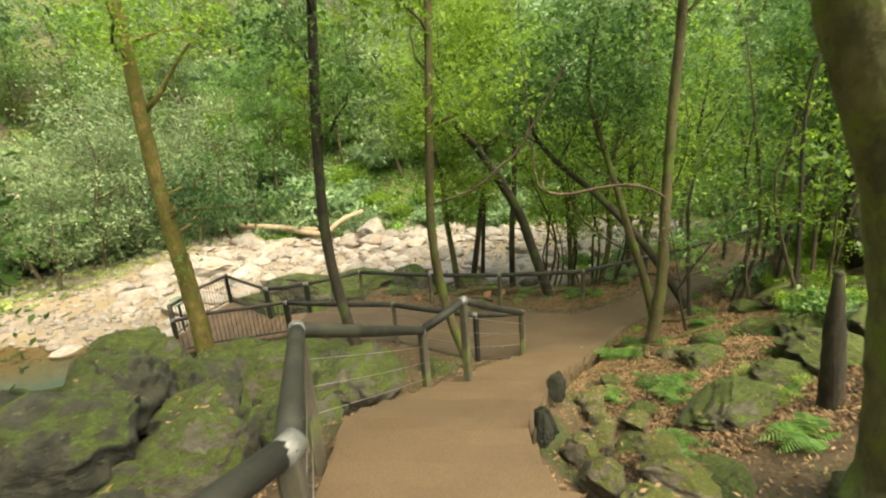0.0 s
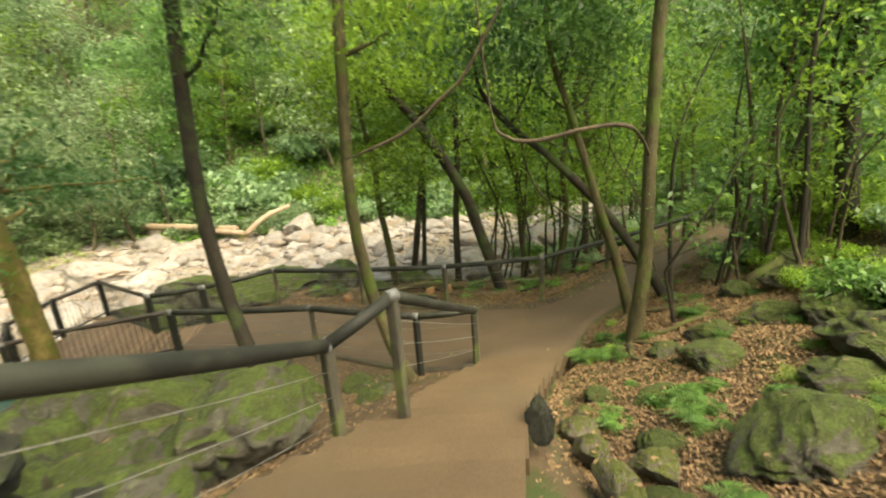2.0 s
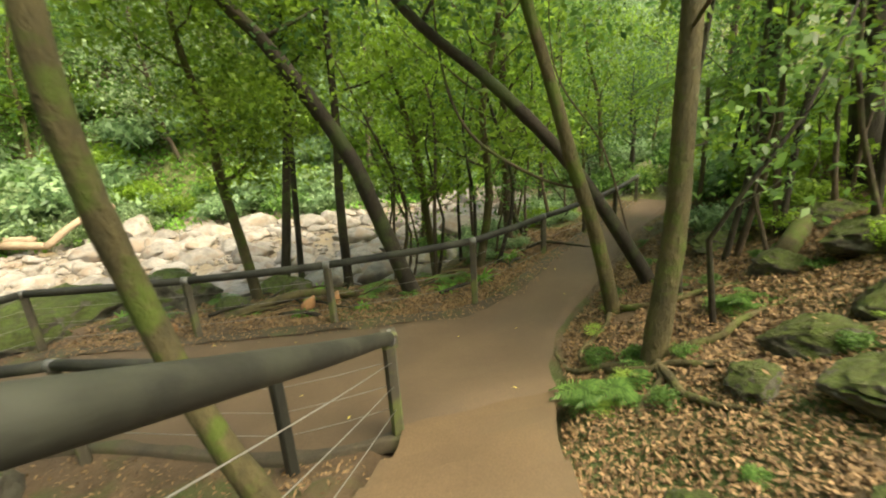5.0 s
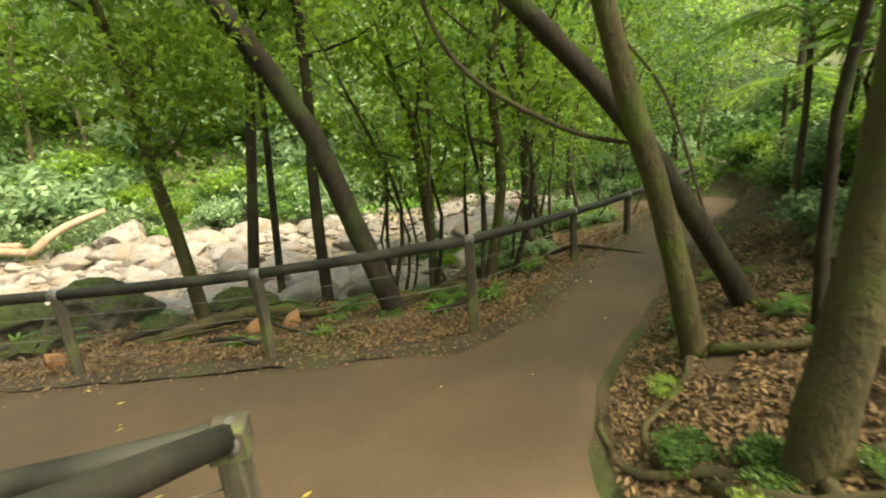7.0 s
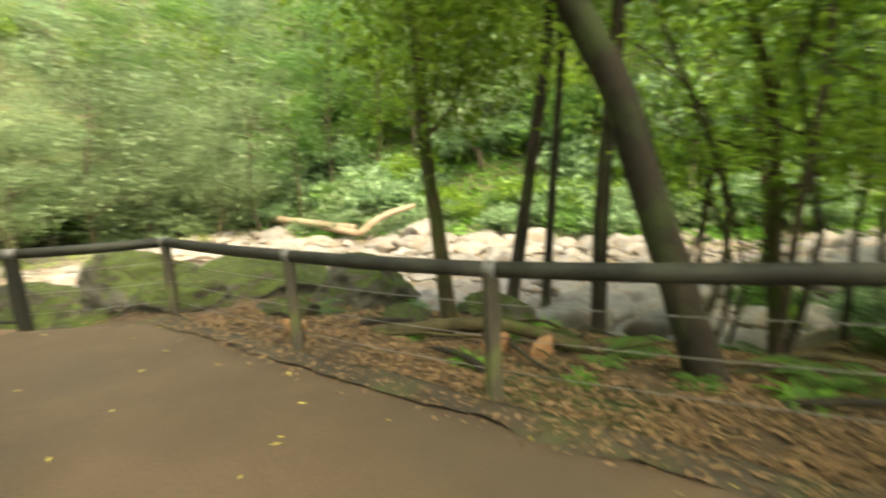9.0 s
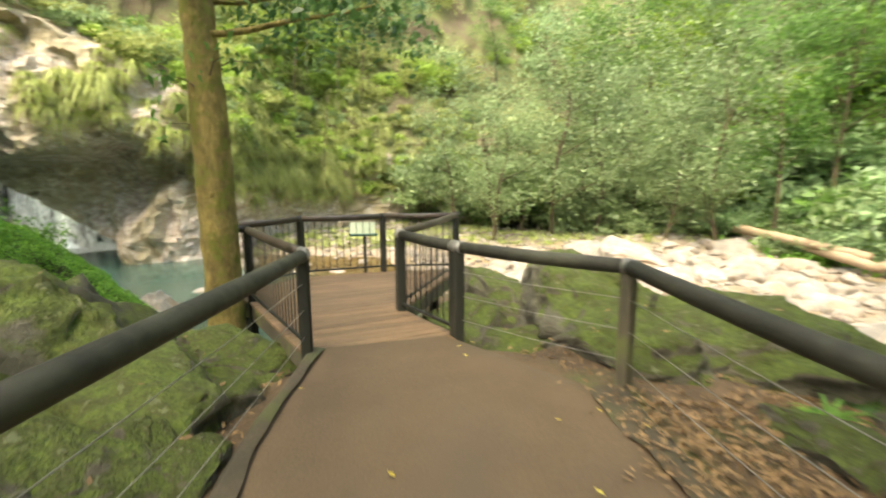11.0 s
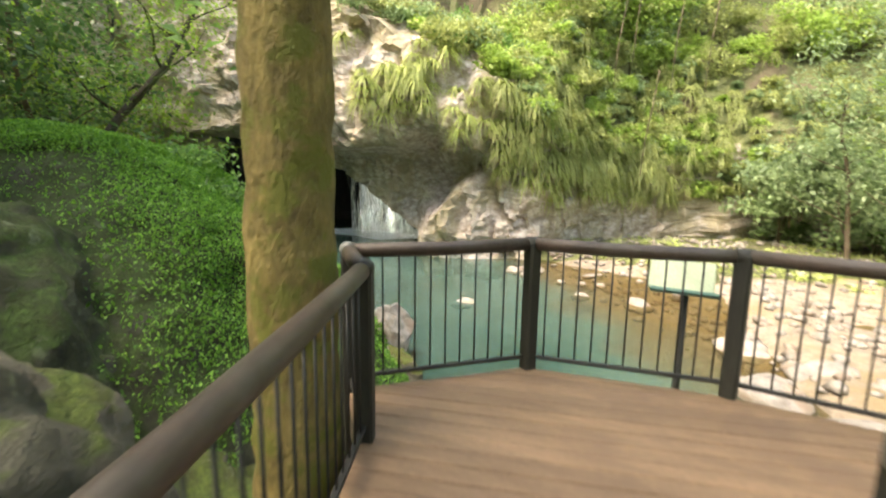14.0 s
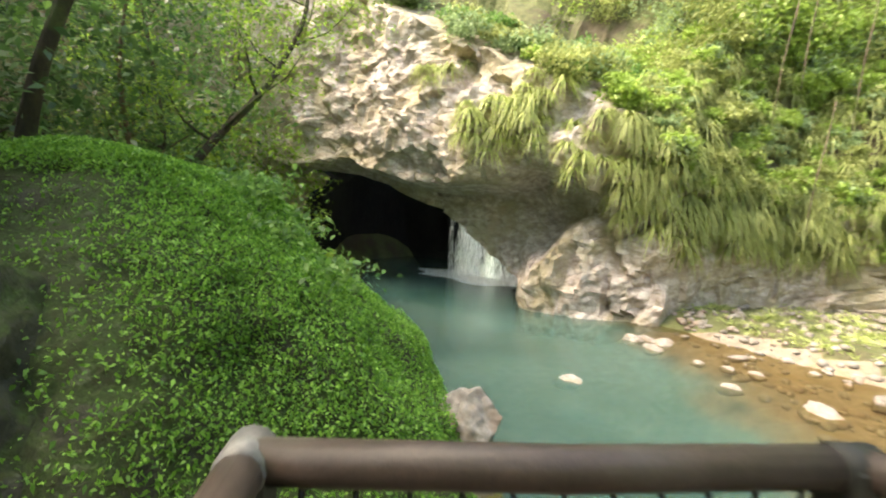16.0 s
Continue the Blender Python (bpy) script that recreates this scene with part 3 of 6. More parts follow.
# ---- rails ----
def fence(name, label, posts, dark=(), rails=(), wires=(), pickets=(), group="", rail_r=0.062, timber=None, plain=()):
    """posts: (x, y, top, foot). rails, wires, pickets: pairs of post numbers."""
    f = thing(name, label, "railing", group)
    for i, (x, y, top, foot) in enumerate(posts):
        h = top - foot
        m = M_DARKPOST if i in dark else M_POST
        me = block("post", (0.105, 0.105, h), m, 0.014)
        ob = part("post", me, f)
        ob.matrix_local = pose(x, y, foot + h / 2 - 0.03, 0, 0, 17 * i)
        j = [r for r in rails if i in r]
        if j:
            o = posts[j[0][0] if j[0][1] == i else j[0][1]]
            ang = math.degrees(math.atan2(o[1] - y, o[0] - x))
            cap, cf = tube([(-0.055, 0, 0), (0.055, 0, 0)], [rail_r + 0.005] * 2, 12, 0.2)
            st = part("metal_strap", mesh_of("metal_strap", cap, cf, M_DARKPOST if i in plain else M_METAL), f, "" if i in plain else "dull steel strap")
            st.matrix_local = pose(x, y, top - rail_r, 0, 0, ang)
    for a, b in rails:
        p, q = np.array(posts[a][:3]), np.array(posts[b][:3])
        p, q = p - [0, 0, rail_r], q - [0, 0, rail_r]
        mid = (p + q) / 2 - [0, 0, 0.012]
        part("rail", tube_mesh("rail", [p, mid, q], [rail_r, rail_r * 1.05, rail_r], timber or M_RAIL, 12, 0.35, 0.012), f)
    for a, b in wires:
        p, q = np.array(posts[a], float), np.array(posts[b], float)
        for u in (0.3, 0.54, 0.78):
            pa, qa = (np.array([s[0], s[1], s[2] - (s[2] - max(s[3], s[2] - 1.08)) * u]) for s in (p, q))
            part("wire", tube_mesh("wire", [pa, (pa + qa) / 2 - [0, 0, 0.015], qa], [0.0035] * 2, M_WIRE, 5, 0.6), f)
    for a, b in pickets:
        p, q = np.array(posts[a][:3]), np.array(posts[b][:3])
        ln = float(np.linalg.norm((q - p)[:2]))
        ang = math.degrees(math.atan2(q[1] - p[1], q[0] - p[0]))
        bar = part("bottom_rail", block("bottom_rail", (ln - 0.1, 0.035, 0.03), M_PICKET, 0.004), f)
        mid = (p + q) / 2
        bar.matrix_local = pose(mid[0], mid[1], 0.10, 0, 0, ang)
        k = max(2, round(ln / 0.118))
        v, fc = tube([(0, 0, 0.1), (0, 0, p[2] - 0.1)], [0.007, 0.007], 6, 5)
        me = mesh_of("picket", v, fc, M_PICKET)
        for j in range(1, k):
            c = p + (q - p) * j / k
            part("picket", me, f).location = (c[0], c[1], 0)
    return f


P = {"P1": (-3.2, 12.89), "P2": (-0.755, 12.38), "P3": (1.437, 12.0), "P4": (3.83, 11.635), "P5": (6.19, 13.68), "P6": (7.9, 14.75), "P7": (9.6, 15.9), "P8": (11.6, 17.6)}
fence("creek_side_rail", "grey timber handrail with square posts and wires along the path",
      [(-4.703, 11.965, 1.04, -0.3), (*P["P1"], 1.06, -0.2), (*P["P2"], 1.055, -0.2), (*P["P3"], 1.095, -0.2), (*P["P4"], 1.255, -0.1), (*P["P5"], 0.95, -0.4), (*P["P6"], 0.9, -0.5), (*P["P7"], 0.86, -0.5), (*P["P8"], 0.8, -0.6)],
      dark=(0,), rails=[(i, i + 1) for i in range(8)], wires=[(i, i + 1) for i in range(8)])
DECK_Z = 1.05
D = [(-4.71, 10.41), (-6.915, 9.69), (-7.41, 9.28), (-8.29, 10.36), (-8.36, 11.765), (-8.1, 13.05), (-5.908, 11.58), (-4.703, 11.965)]
fence("deck_railing", "dark round-topped railing with thin black pickets round the deck",
      [(x, yy, DECK_Z, -0.55) for x, yy in D[:7]], dark=range(7), timber=M_DECKRAIL, plain=(1, 3, 4, 5), rail_r=0.05, rails=[(i, i + 1) for i in range(6)], pickets=[(i, i + 1) for i in range(6)])
fence("deck_entry_rail", "short dark rail with pickets at the deck entrance",
      [(-5.86, 11.58, DECK_Z, -0.5), (-4.75, 11.95, DECK_Z - 0.01, -0.4)], dark=(0, 1), rails=[(0, 1)], pickets=[(0, 1)])
fence("lower_path_rail", "grey timber handrail with wires between the path and boulders",
      [(-4.66, 10.40, 1.04, -0.5), (-1.33, 9.62, 1.22, -0.1), (0.87, 8.52, 1.36, 0.0), (1.925, 8.56, 1.385, 0.1)],
      dark=(0, 2), rails=[(0, 1), (1, 2), (2, 3)], wires=[(0, 1), (1, 2), (2, 3)])
fence("stair_rail", "grey timber stair handrail with square posts stepping downhill",
      [(0.1, -1.7, 4.9, 3.6), (0.62, 0.14, 4.55, 3.2), (-0.094, 1.796, 4.3, 2.6), (0.36, 4.57, 2.93, 1.5), (0.93, 5.04, 3.17, 1.6), (1.93, 8.52, 1.39, 0.1)],
      dark=(), rails=[(0, 1), (1, 2), (2, 3), (3, 4), (4, 5)], wires=[(1, 2), (2, 3), (4, 5)])

cap = thing("post_cap", "square steel cap on the end post of the rails", "post cap", at=(1.928, 8.54, 1.375))
part("plate", block("plate", (0.15, 0.15, 0.03), M_POST, 0.012), cap)
for sx, sy, dx, dy in ((0.012, 0.15, 0.07, 0), (0.012, 0.15, -0.07, 0), (0.15, 0.012, 0, 0.07), (0.15, 0.012, 0, -0.07)):
    part("flange", block("flange", (sx, sy, 0.13), M_POST, 0.003), cap).location = (dx, dy, -0.07)

# ---- deck ----
deck = thing("deck", "brown timber board lookout deck above the pool", "deck", kind="structure")
bdir = np.array([-0.16, 0.987])
bnrm = np.array([0.987, 0.16])
poly = np.array(D)
offs = poly @ bnrm
o = offs.max() - 0.03


def deck_cuts(off):
    found = []
    for i in range(len(poly)):
        a, b = poly[i], poly[(i + 1) % len(poly)]
        da, db = a @ bnrm - off, b @ bnrm - off
        if da * db < 0:
            found.append((a + (b - a) * da / (da - db)) @ bdir)
    return sorted(found)


while o > offs.min():
    e0, e1, em = (deck_cuts(o + d) for d in (-0.0635, 0.0635, 0.0))
    if len(e0) != len(em):
        e0 = em
    if len(e1) != len(em):
        e1 = em
    for k in range(0, len(em) - 1, 2):
        if em[k + 1] - em[k] < 0.15:
            continue
        bm = bmesh.new()
        dz = 0.002 * math.sin(o * 37)
        rows = []
        for z in (dz, dz - 0.035):
            rows.append([bm.verts.new((*(bnrm * (o + d) + bdir * s), z)) for d, s in ((-0.0635, e0[k] - 0.04), (0.0635, e1[k] - 0.04), (0.0635, e1[k + 1] + 0.04), (-0.0635, e0[k + 1] + 0.04))])
        bm.faces.new(rows[0])
        bm.faces.new(rows[1][::-1])
        for q in range(4):
            bm.faces.new((rows[0][q], rows[1][q], rows[1][(q + 1) % 4], rows[0][(q + 1) % 4]))
        bmesh.ops.recalc_face_normals(bm, faces=bm.faces[:])
        bmesh.ops.bevel(bm, geom=bm.edges[:], offset=0.005, segments=1, affect="EDGES")
        part("board", bm_mesh("board", bm, M_DECK), deck)
    o -= 0.137
for i in range(6):
    a, b = np.array(D[i]), np.array(D[i + 1])
    bm_ = part("beam", block("beam", (float(np.linalg.norm(b - a)), 0.06, 0.2), M_POST, 0.008), deck)
    bm_.matrix_local = pose(*((a + b) / 2), -0.145, 0, 0, math.degrees(math.atan2(b[1] - a[1], b[0] - a[0])))
for x, yy in ((-7.3, 9.6), (-8.2, 11.0), (-8.0, 12.6), (-6.0, 10.2), (-5.6, 11.6)):
    part("pile", tube_mesh("pile", [(x, yy, -0.2), (x, yy, -3.2)], [0.09, 0.1], M_DARKPOST, 10, 1.0), deck)

# ---- sign ----
sign = thing("information_sign", "pale green information board on a thin post by the deck", "sign")
sp = part("panel", block("panel", (0.03, 0.48, 0.28), M_SIGN, 0.008), sign)
sp.matrix_local = pose(-8.9, 11.46, 0.73, 0, -42, -9)
se = part("edge", block("edge", (0.05, 0.5, 0.03), M_SIGNEDGE, 0.004), sign, "teal lower edge")
se.matrix_local = pose(-8.79, 11.48, 0.62, 0, -42, -9)
part("post", tube_mesh("post", [(-8.9, 11.5, 0.71), (-8.9, 11.5, -2.5)], [0.03, 0.03], M_DARKPOST, 8, 1.5), sign)
bars = np.array([[(-0.018, -0.22, h), (-0.018, 0.02 + 0.05 * (j % 3), h), (-0.018, 0.02 + 0.05 * (j % 3), h + 0.012), (-0.018, -0.22, h + 0.012)] for j, h in enumerate((0.12, 0.09, 0.06, 0.03, 0.0, -0.03, -0.06))])
tx = part("lettering", quads("lettering", -bars, M_SIGNEDGE), sign, "small unreadable lines of text")
tx.matrix_local = sp.matrix_local.copy()

# ---- water ----
wq = np.array([[(-40, -16, -2.1), (-8.0, -16, -2.1), (-8.0, 17, -2.1), (-40, 17, -2.1)]])
pool = new("pool_water", quads("pool_water", wq, M_WATER))
tagged(pool, "still turquoise pool of the creek", "water", kind="structure")

# ---- the cliff with the cave ----
CLIFF_Y = [-24, -12, -8.4, 5, 7.5, 9.5, 12, 20, 30, 46, 60]
CLIFF_X = [-15, -18.5, -20.7, -23.3, -24.4, -28.5, -31, -34, -36, -40, -44]
CLIFF_TOP = [12, 12.5, 12, 5.6, 4.2, 3.2, 3.0, 2.6, 2.2, 2, 2]


def arch(yy):
    """Height of the cave's lip."""
    return np.interp(yy, [-9.6, -9.0, -7.6, -6.3, -4.6, -3.2, -1.9, -0.9, 0.1, 1.1, 2.1, 2.7, 3.3], [-4, 2.0, 3.1, 3.0, 2.35, 1.9, 1.45, 0.85, 0.1, -0.65, -1.4, -2.2, -4])


def undercut(yy, z):
    """How far the face is worn back under the overhanging brow."""
    brow = np.interp(yy, [-12, -9, -5.6, -1.6, 1.6, 3, 4.3, 5.4, 6.0], [2.3, 3.2, 3.5, 2.65, 2.7, 3.4, 3.2, 2.5, 1.7])
    edge = np.interp(z, [-2.1, -1.1, -0.2, 1.1, 1.7, 2.4, 3.4], [3.2, 2.95, 3.5, 4.9, 5.8, 6.0, 6.0])
    return 2.5 * smooth01(0.0, 0.5, brow - z) * smooth01(-0.2, 1.6, edge - yy) * smooth01(-10.5, -8.5, yy)


cy = np.concatenate([np.arange(-24, -11, 0.9), np.arange(-11, 13, 0.16), np.arange(13, 60.1, 0.8)])
rows_up = 84
cv = np.zeros((len(cy), rows_up, 3))
for i, yy in enumerate(cy):
    xf, zt = np.interp(yy, CLIFF_Y, CLIFF_X), np.interp(yy, CLIFF_Y, CLIFF_TOP)
    lip = arch(yy) if -9.6 < yy < 3.3 else -4.0
    n_ = float(smooth01(5.5, 9.0, yy))
    prof = np.array([(0.0, lip), (0.0, zt), (-3.0 + 1.0 * n_, zt + 1.6 + 1.6 * n_), (-9.5 + 4.0 * n_, zt + 2.6 + 5.5 * n_), (-19.0 + 4.0 * n_, zt + 19.0 + 4.0 * n_), (-46.0, zt + 54.0)])
    u = np.concatenate([np.linspace(0, 1, 50), np.linspace(1, 5, rows_up - 49)[1:]])
    dx, zz = np.interp(u, range(6), prof[:, 0]), np.interp(u, range(6), prof[:, 1])
    zz = np.maximum.accumulate(zz + 1e-3 * np.arange(rows_up))
    cv[i] = np.stack([xf + dx, np.full(rows_up, yy), zz], -1)
for i in range(len(cy)):
    for j in range(rows_up):
        p = Vector(cv[i, j])
        near = 1.0 if j < 52 else 1.6
        w = noise.fractal(p * 0.35, 1.0, 2.0, 4) * 1.1 + 0.35 * noise.ridged_multi_fractal(p * 0.9, 1.0, 2.0, 3, 1.0, 2.0)
        bulge = 0.9 * math.exp(-((p.z - 4.2) / 2.0) ** 2) * math.exp(-((p.y - 0.5) / 4.5) ** 2)
        hollow = float(undercut(p.y, p.z))
        q = Vector((p.x * 1.6, p.y * 1.6 + p.z * 0.5, p.z * 0.75 - p.y * 0.3))
        crag = 0.10 * noise.ridged_multi_fractal(q + Vector((2, 7, 4)), 1.0, 2.2, 4, 1.0, 2.0) + 0.16 * noise.fractal(q * 1.7, 0.8, 2.1, 4) + 0.28 * noise.cell(q * 0.9)
        cv[i, j, 0] += near * (0.5 * w) + bulge - hollow + crag * (1 if j < 52 else 0.4) - 0.3
        cv[i, j, 1] += 0.25 * noise.noise(p * 0.8)
        cv[i, j, 2] += (0.3 if 0 < j < 50 else 0.15) * noise.noise(p * 0.7 + Vector((5, 3, 1)))
cf = []
for i in range(len(cy) - 1):
    for j in range(rows_up - 1):
        m = (cv[i, j] + cv[i + 1, j + 1]) / 2
        if j > 50 and m[2] < 13 and math.hypot(m[0] + 29.6, m[1] + 2.8) < 4.4:
            continue
        cf.append((i * rows_up + j, (i + 1) * rows_up + j, (i + 1) * rows_up + j + 1, i * rows_up + j + 1))
cliff = new("cliff", mesh_of("cliff", cv.reshape(-1, 3), cf, M_CLIFF, smooth=False))
cliff.data.materials.append(M_UNDER)
cm = [1 if (f[0] % rows_up) > 52 or (cy[f[0] // rows_up] > 6.5 and (f[0] % rows_up) > 46 + 4 * math.sin(cy[f[0] // rows_up] * 1.7)) else 0 for f in cf]
cliff.data.polygons.foreach_set("material_index", cm)
tagged(cliff, "pale weathered basalt cliff with a natural arch", "cliff", kind="structure")

# the roof and walls of the cave, from the lip inwards, coloured shade-black
vs, fs = [], []
ky = np.arange(-9.6, 3.31, 0.24)
inner = 16
for i, yy in enumerate(ky):
    xf = float(np.interp(yy, CLIFF_Y, CLIFF_X))
    for j in range(inner):
        t = j / (inner - 1)
        top = float(arch(yy)) + (5.6 - 2.0 * abs(yy + 3) / 7) * smooth01(0.0, 0.55, t) * (1 if -9.3 < yy < 3.0 else 0.2)
        yo = yy + (0.4 if yy > 1.5 else 0) * smooth01(0.1, 0.7, t) * 6 * (yy - 1.5) / 2.4 - (2.5 * smooth01(0, 0.6, t) if yy < -8.8 else 0)
        p = Vector((xf - 0.5 - float(undercut(yy, float(arch(yy)))) - 11.5 * t, yo, max(-4.2, top - 6.5 * smooth01(0.82, 1.0, t) * 1.4)))
        q = 0.35 * noise.fractal(p * 0.6, 1.0, 2.0, 3) * (0 if j == 0 else 1)
        vs.append((p.x, p.y, p.z + q))
for i in range(len(ky) - 1):
    for j in range(inner - 1):
        m = (np.array(vs[i * inner + j]) + np.array(vs[(i + 1) * inner + j + 1])) / 2
        if math.hypot(m[0] + 29.6, m[1] + 2.8) < 4.4 and m[2] > 1:
            continue
        fs.append((i * inner + j, i * inner + j + 1, (i + 1) * inner + j + 1, (i + 1) * inner + j))
cave = new("cave_wall", mesh_of("cave_wall", vs, fs, M_CAVESHADE, smooth=False))
tagged(cave, "rock inside the cave with the shade put into its colour", "cave", kind="structure")
# flat sheets added behind the cave mouth; their blackness is painted shade
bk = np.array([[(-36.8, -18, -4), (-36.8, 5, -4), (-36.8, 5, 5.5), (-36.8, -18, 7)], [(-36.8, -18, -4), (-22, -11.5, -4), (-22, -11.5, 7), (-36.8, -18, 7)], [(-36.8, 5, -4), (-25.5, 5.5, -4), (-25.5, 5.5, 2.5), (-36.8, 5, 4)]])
tagged(new("cave_back", quads("cave_back", bk, M_CAVESHADE)), "added sheets closing the cave, their black colour standing for shade", "cave", kind="structure")

# ---- waterfall ----
fall = thing("waterfall", "white waterfall dropping through the cave roof", "waterfall")
for k in range(34):
    a = rng.uniform(-1, 1)
    yy = -2.4 + 2.0 * a
    xo = -30.0 + rng.uniform(-0.5, 0.5)
    w = rng.uniform(0.05, 0.28)
    z = np.linspace(7.5, -2.1, 22)
    sw = 0.1 * np.sin(z * 1.3 + k) + 0.18 * a * (7.5 - z) / 5
    left = np.stack([np.full(22, xo) + 0.06 * (7.5 - z), yy + sw - w * (1 + 0.06 * (7.5 - z)), z], -1)
    right = left + np.array([0.05, 0, 0]) + np.stack([np.zeros(22), 2 * w * (1 + 0.06 * (7.5 - z)), np.zeros(22)], -1)
    v = np.vstack([left, right])
    part("water_strand", mesh_of("water_strand", v, [(i, i + 22, i + 23, i + 1) for i in range(21)], M_FALL), fall)
ang = np.linspace(0, 2 * math.pi, 40, endpoint=False)
fv = [(-29.0, -2.2, -2.02)]
for r in (0.9, 1.7, 2.5):
    fv += [(-29.0 + 0.9 * r * math.cos(t) * (1 + 0.2 * math.sin(5 * t)), -2.2 + 1.5 * r * math.sin(t) * (1 + 0.15 * math.sin(7 * t)), -2.02 - 0.02 * r) for t in ang]
ff = [(0, 1 + j, 1 + (j + 1) % 40) for j in range(40)] + [(1 + a * 40 + j, 1 + (a + 1) * 40 + j, 1 + (a + 1) * 40 + (j + 1) % 40, 1 + a * 40 + (j + 1) % 40) for a in range(2) for j in range(40)]
part("foam", mesh_of("foam", fv, ff, M_FALL), fall, "white foam on the pool")

# ---- rocks ----


def rock_mesh(name, material, seed, flat=1.0, cuts=13, level=5, rough=0.3):
    bm = bmesh.new()
    bmesh.ops.create_icosphere(bm, subdivisions=level, radius=1.0)
    r = random.Random(seed)
    off = Vector((seed * 3.1, seed * 1.7, seed * 5.3))
    planes = []
    for _ in range(cuts):
        d = Vector((r.uniform(-1, 1), r.uniform(-1, 1), r.uniform(-0.3, 1))).normalized()
        planes.append((d, r.uniform(0.52, 0.86)))
    for v in bm.verts:
        p = v.co.copy()
        v.co += p * rough * noise.fractal(p * 1.2 + off, 1.0, 2.0, 4)
        for d, h in planes:
            e = v.co.dot(d) - h
            if e > 0:
                v.co -= d * e * 0.96
        v.co += p * (0.07 * noise.fractal(p * 3.5 + off, 0.8, 2.1, 6) + 0.045 * noise.ridged_multi_fractal(p * 2.2 + off, 1.0, 2.0, 3, 1.0, 2.0))
        v.co.z *= flat
    return bm_mesh(name, bm, material, smooth=True)


ROCKS = {}


def rock(name, label, x, y, size, material, seed, flat=0.75, sink=0.35, turn=0.0, z=None, group="", stretch=(1, 1, 1), category="boulder", level=5):
    key = (material.name, seed, flat, level)
    if key not in ROCKS:
        ROCKS[key] = rock_mesh(name, material, seed, flat, level=level)
    ob = new(name, ROCKS[key])
    base = gz(x, y) if z is None else z
    ob.matrix_world = pose(x, y, base + size * flat * stretch[2] * (1 - 2 * sink) * 0.5, 8 * math.sin(seed * 2.0 + x), 8 * math.cos(x + y), turn) @ Matrix.Diagonal((size * stretch[0], size * stretch[1], size * stretch[2], 1))
    return tagged(ob, label, category, group)


LB = "boulder covered in green moss beside the stairs"
for i, (x, yy, s, st) in enumerate([
        (-3.9, 7.7, 1.45, (1.25, 0.8, 1.0)), (-5.6, 8.2, 1.0, (1.1, 0.8, 0.9)), (-7.5, 6.9, 1.2, (1.3, 1, 0.7)), (-6.2, 7.0, 1.1, (1, 1, 1)), (-8.6, 7.4, 0.7, (1.3, 0.9, 0.6)), (-10.3, 7.6, 0.6, (1.2, 0.9, 0.7)), (-9.4, 6.2, 1.2, (1.1, 1, 0.8)), (-7.4, 5.6, 1.5, (1.1, 1, 1.1)), (-11.6, 8.6, 0.8, (1.2, 0.9, 0.9)), (-4.0, 5.4, 1.2, (1.1, 0.9, 1)), (-5.4, 4.4, 1.5, (1.2, 1, 1)),
        (-3.0, 3.3, 1.25, (1.1, 1, 1)), (-2.6, 5.6, 0.8, (1, 1, 1)), (-1.9, 1.9, 1.0, (1, 1, 1)), (-3.8, 1.2, 1.5, (1.1, 1, 1)), (-1.5, 3.6, 0.7, (1.2, 1, 1)), (-6.8, 2.2, 1.6, (1.2, 1, 1)), (-1.8, 0.0, 0.9, (1, 1.2, 1)), (-2.4, 9.0, 0.5, (1.2, 0.8, 0.8)), (-3.3, 9.35, 0.45, (1.3, 0.8, 0.8)),
        (-4.6, 9.3, 0.75, (1.3, 0.8, 0.8)), (-5.9, 9.2, 0.6, (1.2, 0.9, 0.8)), (-0.2, 8.0, 0.35, (1.3, 1, 0.8)), (0.2, 7.2, 0.3, (1.2, 1, 0.8))]):
    # boulders west of the stairs mostly take the colour with shade in it
    rock("boulder", LB, x, yy, s, M_DARKSHADEROCK if (x < -1.4 and yy < 6.5 and i % 5) else M_MOSSROCK, 1 + i % 7, 0.8, 0.22, 40 * i, stretch=st, group="mossy boulders below the stairs")
# the heap above them, piled against the outcrop
for i, (x, yy, z, s, st) in enumerate([(-5.2, 5.0, 0.7, 1.45, (1.1, 1, 1.0)), (-4.7, 5.5, 0.5, 1.35, (1.2, 1, 1.0)), (-5.5, 3.9, 1.1, 1.6, (1.0, 1.1, 1.0)), (-5.2, 3.4, 0.9, 1.3, (1.2, 1, 1.0)), (-4.3, 4.5, 0.4, 1.0, (1.3, 1, 0.9)), (-6.2, 2.6, 1.4, 1.7, (1.1, 1, 0.9))]):
    rock("boulder", "boulder with patches of moss, coloured shade-dark, piled above the creek", x, yy, s, M_MOSSROCK if i == 1 else M_DARKSHADEROCK, 1 + (i * 3) % 7, 0.8, 0.3, 71 * i, z=z, stretch=st, group="mossy boulders below the stairs")
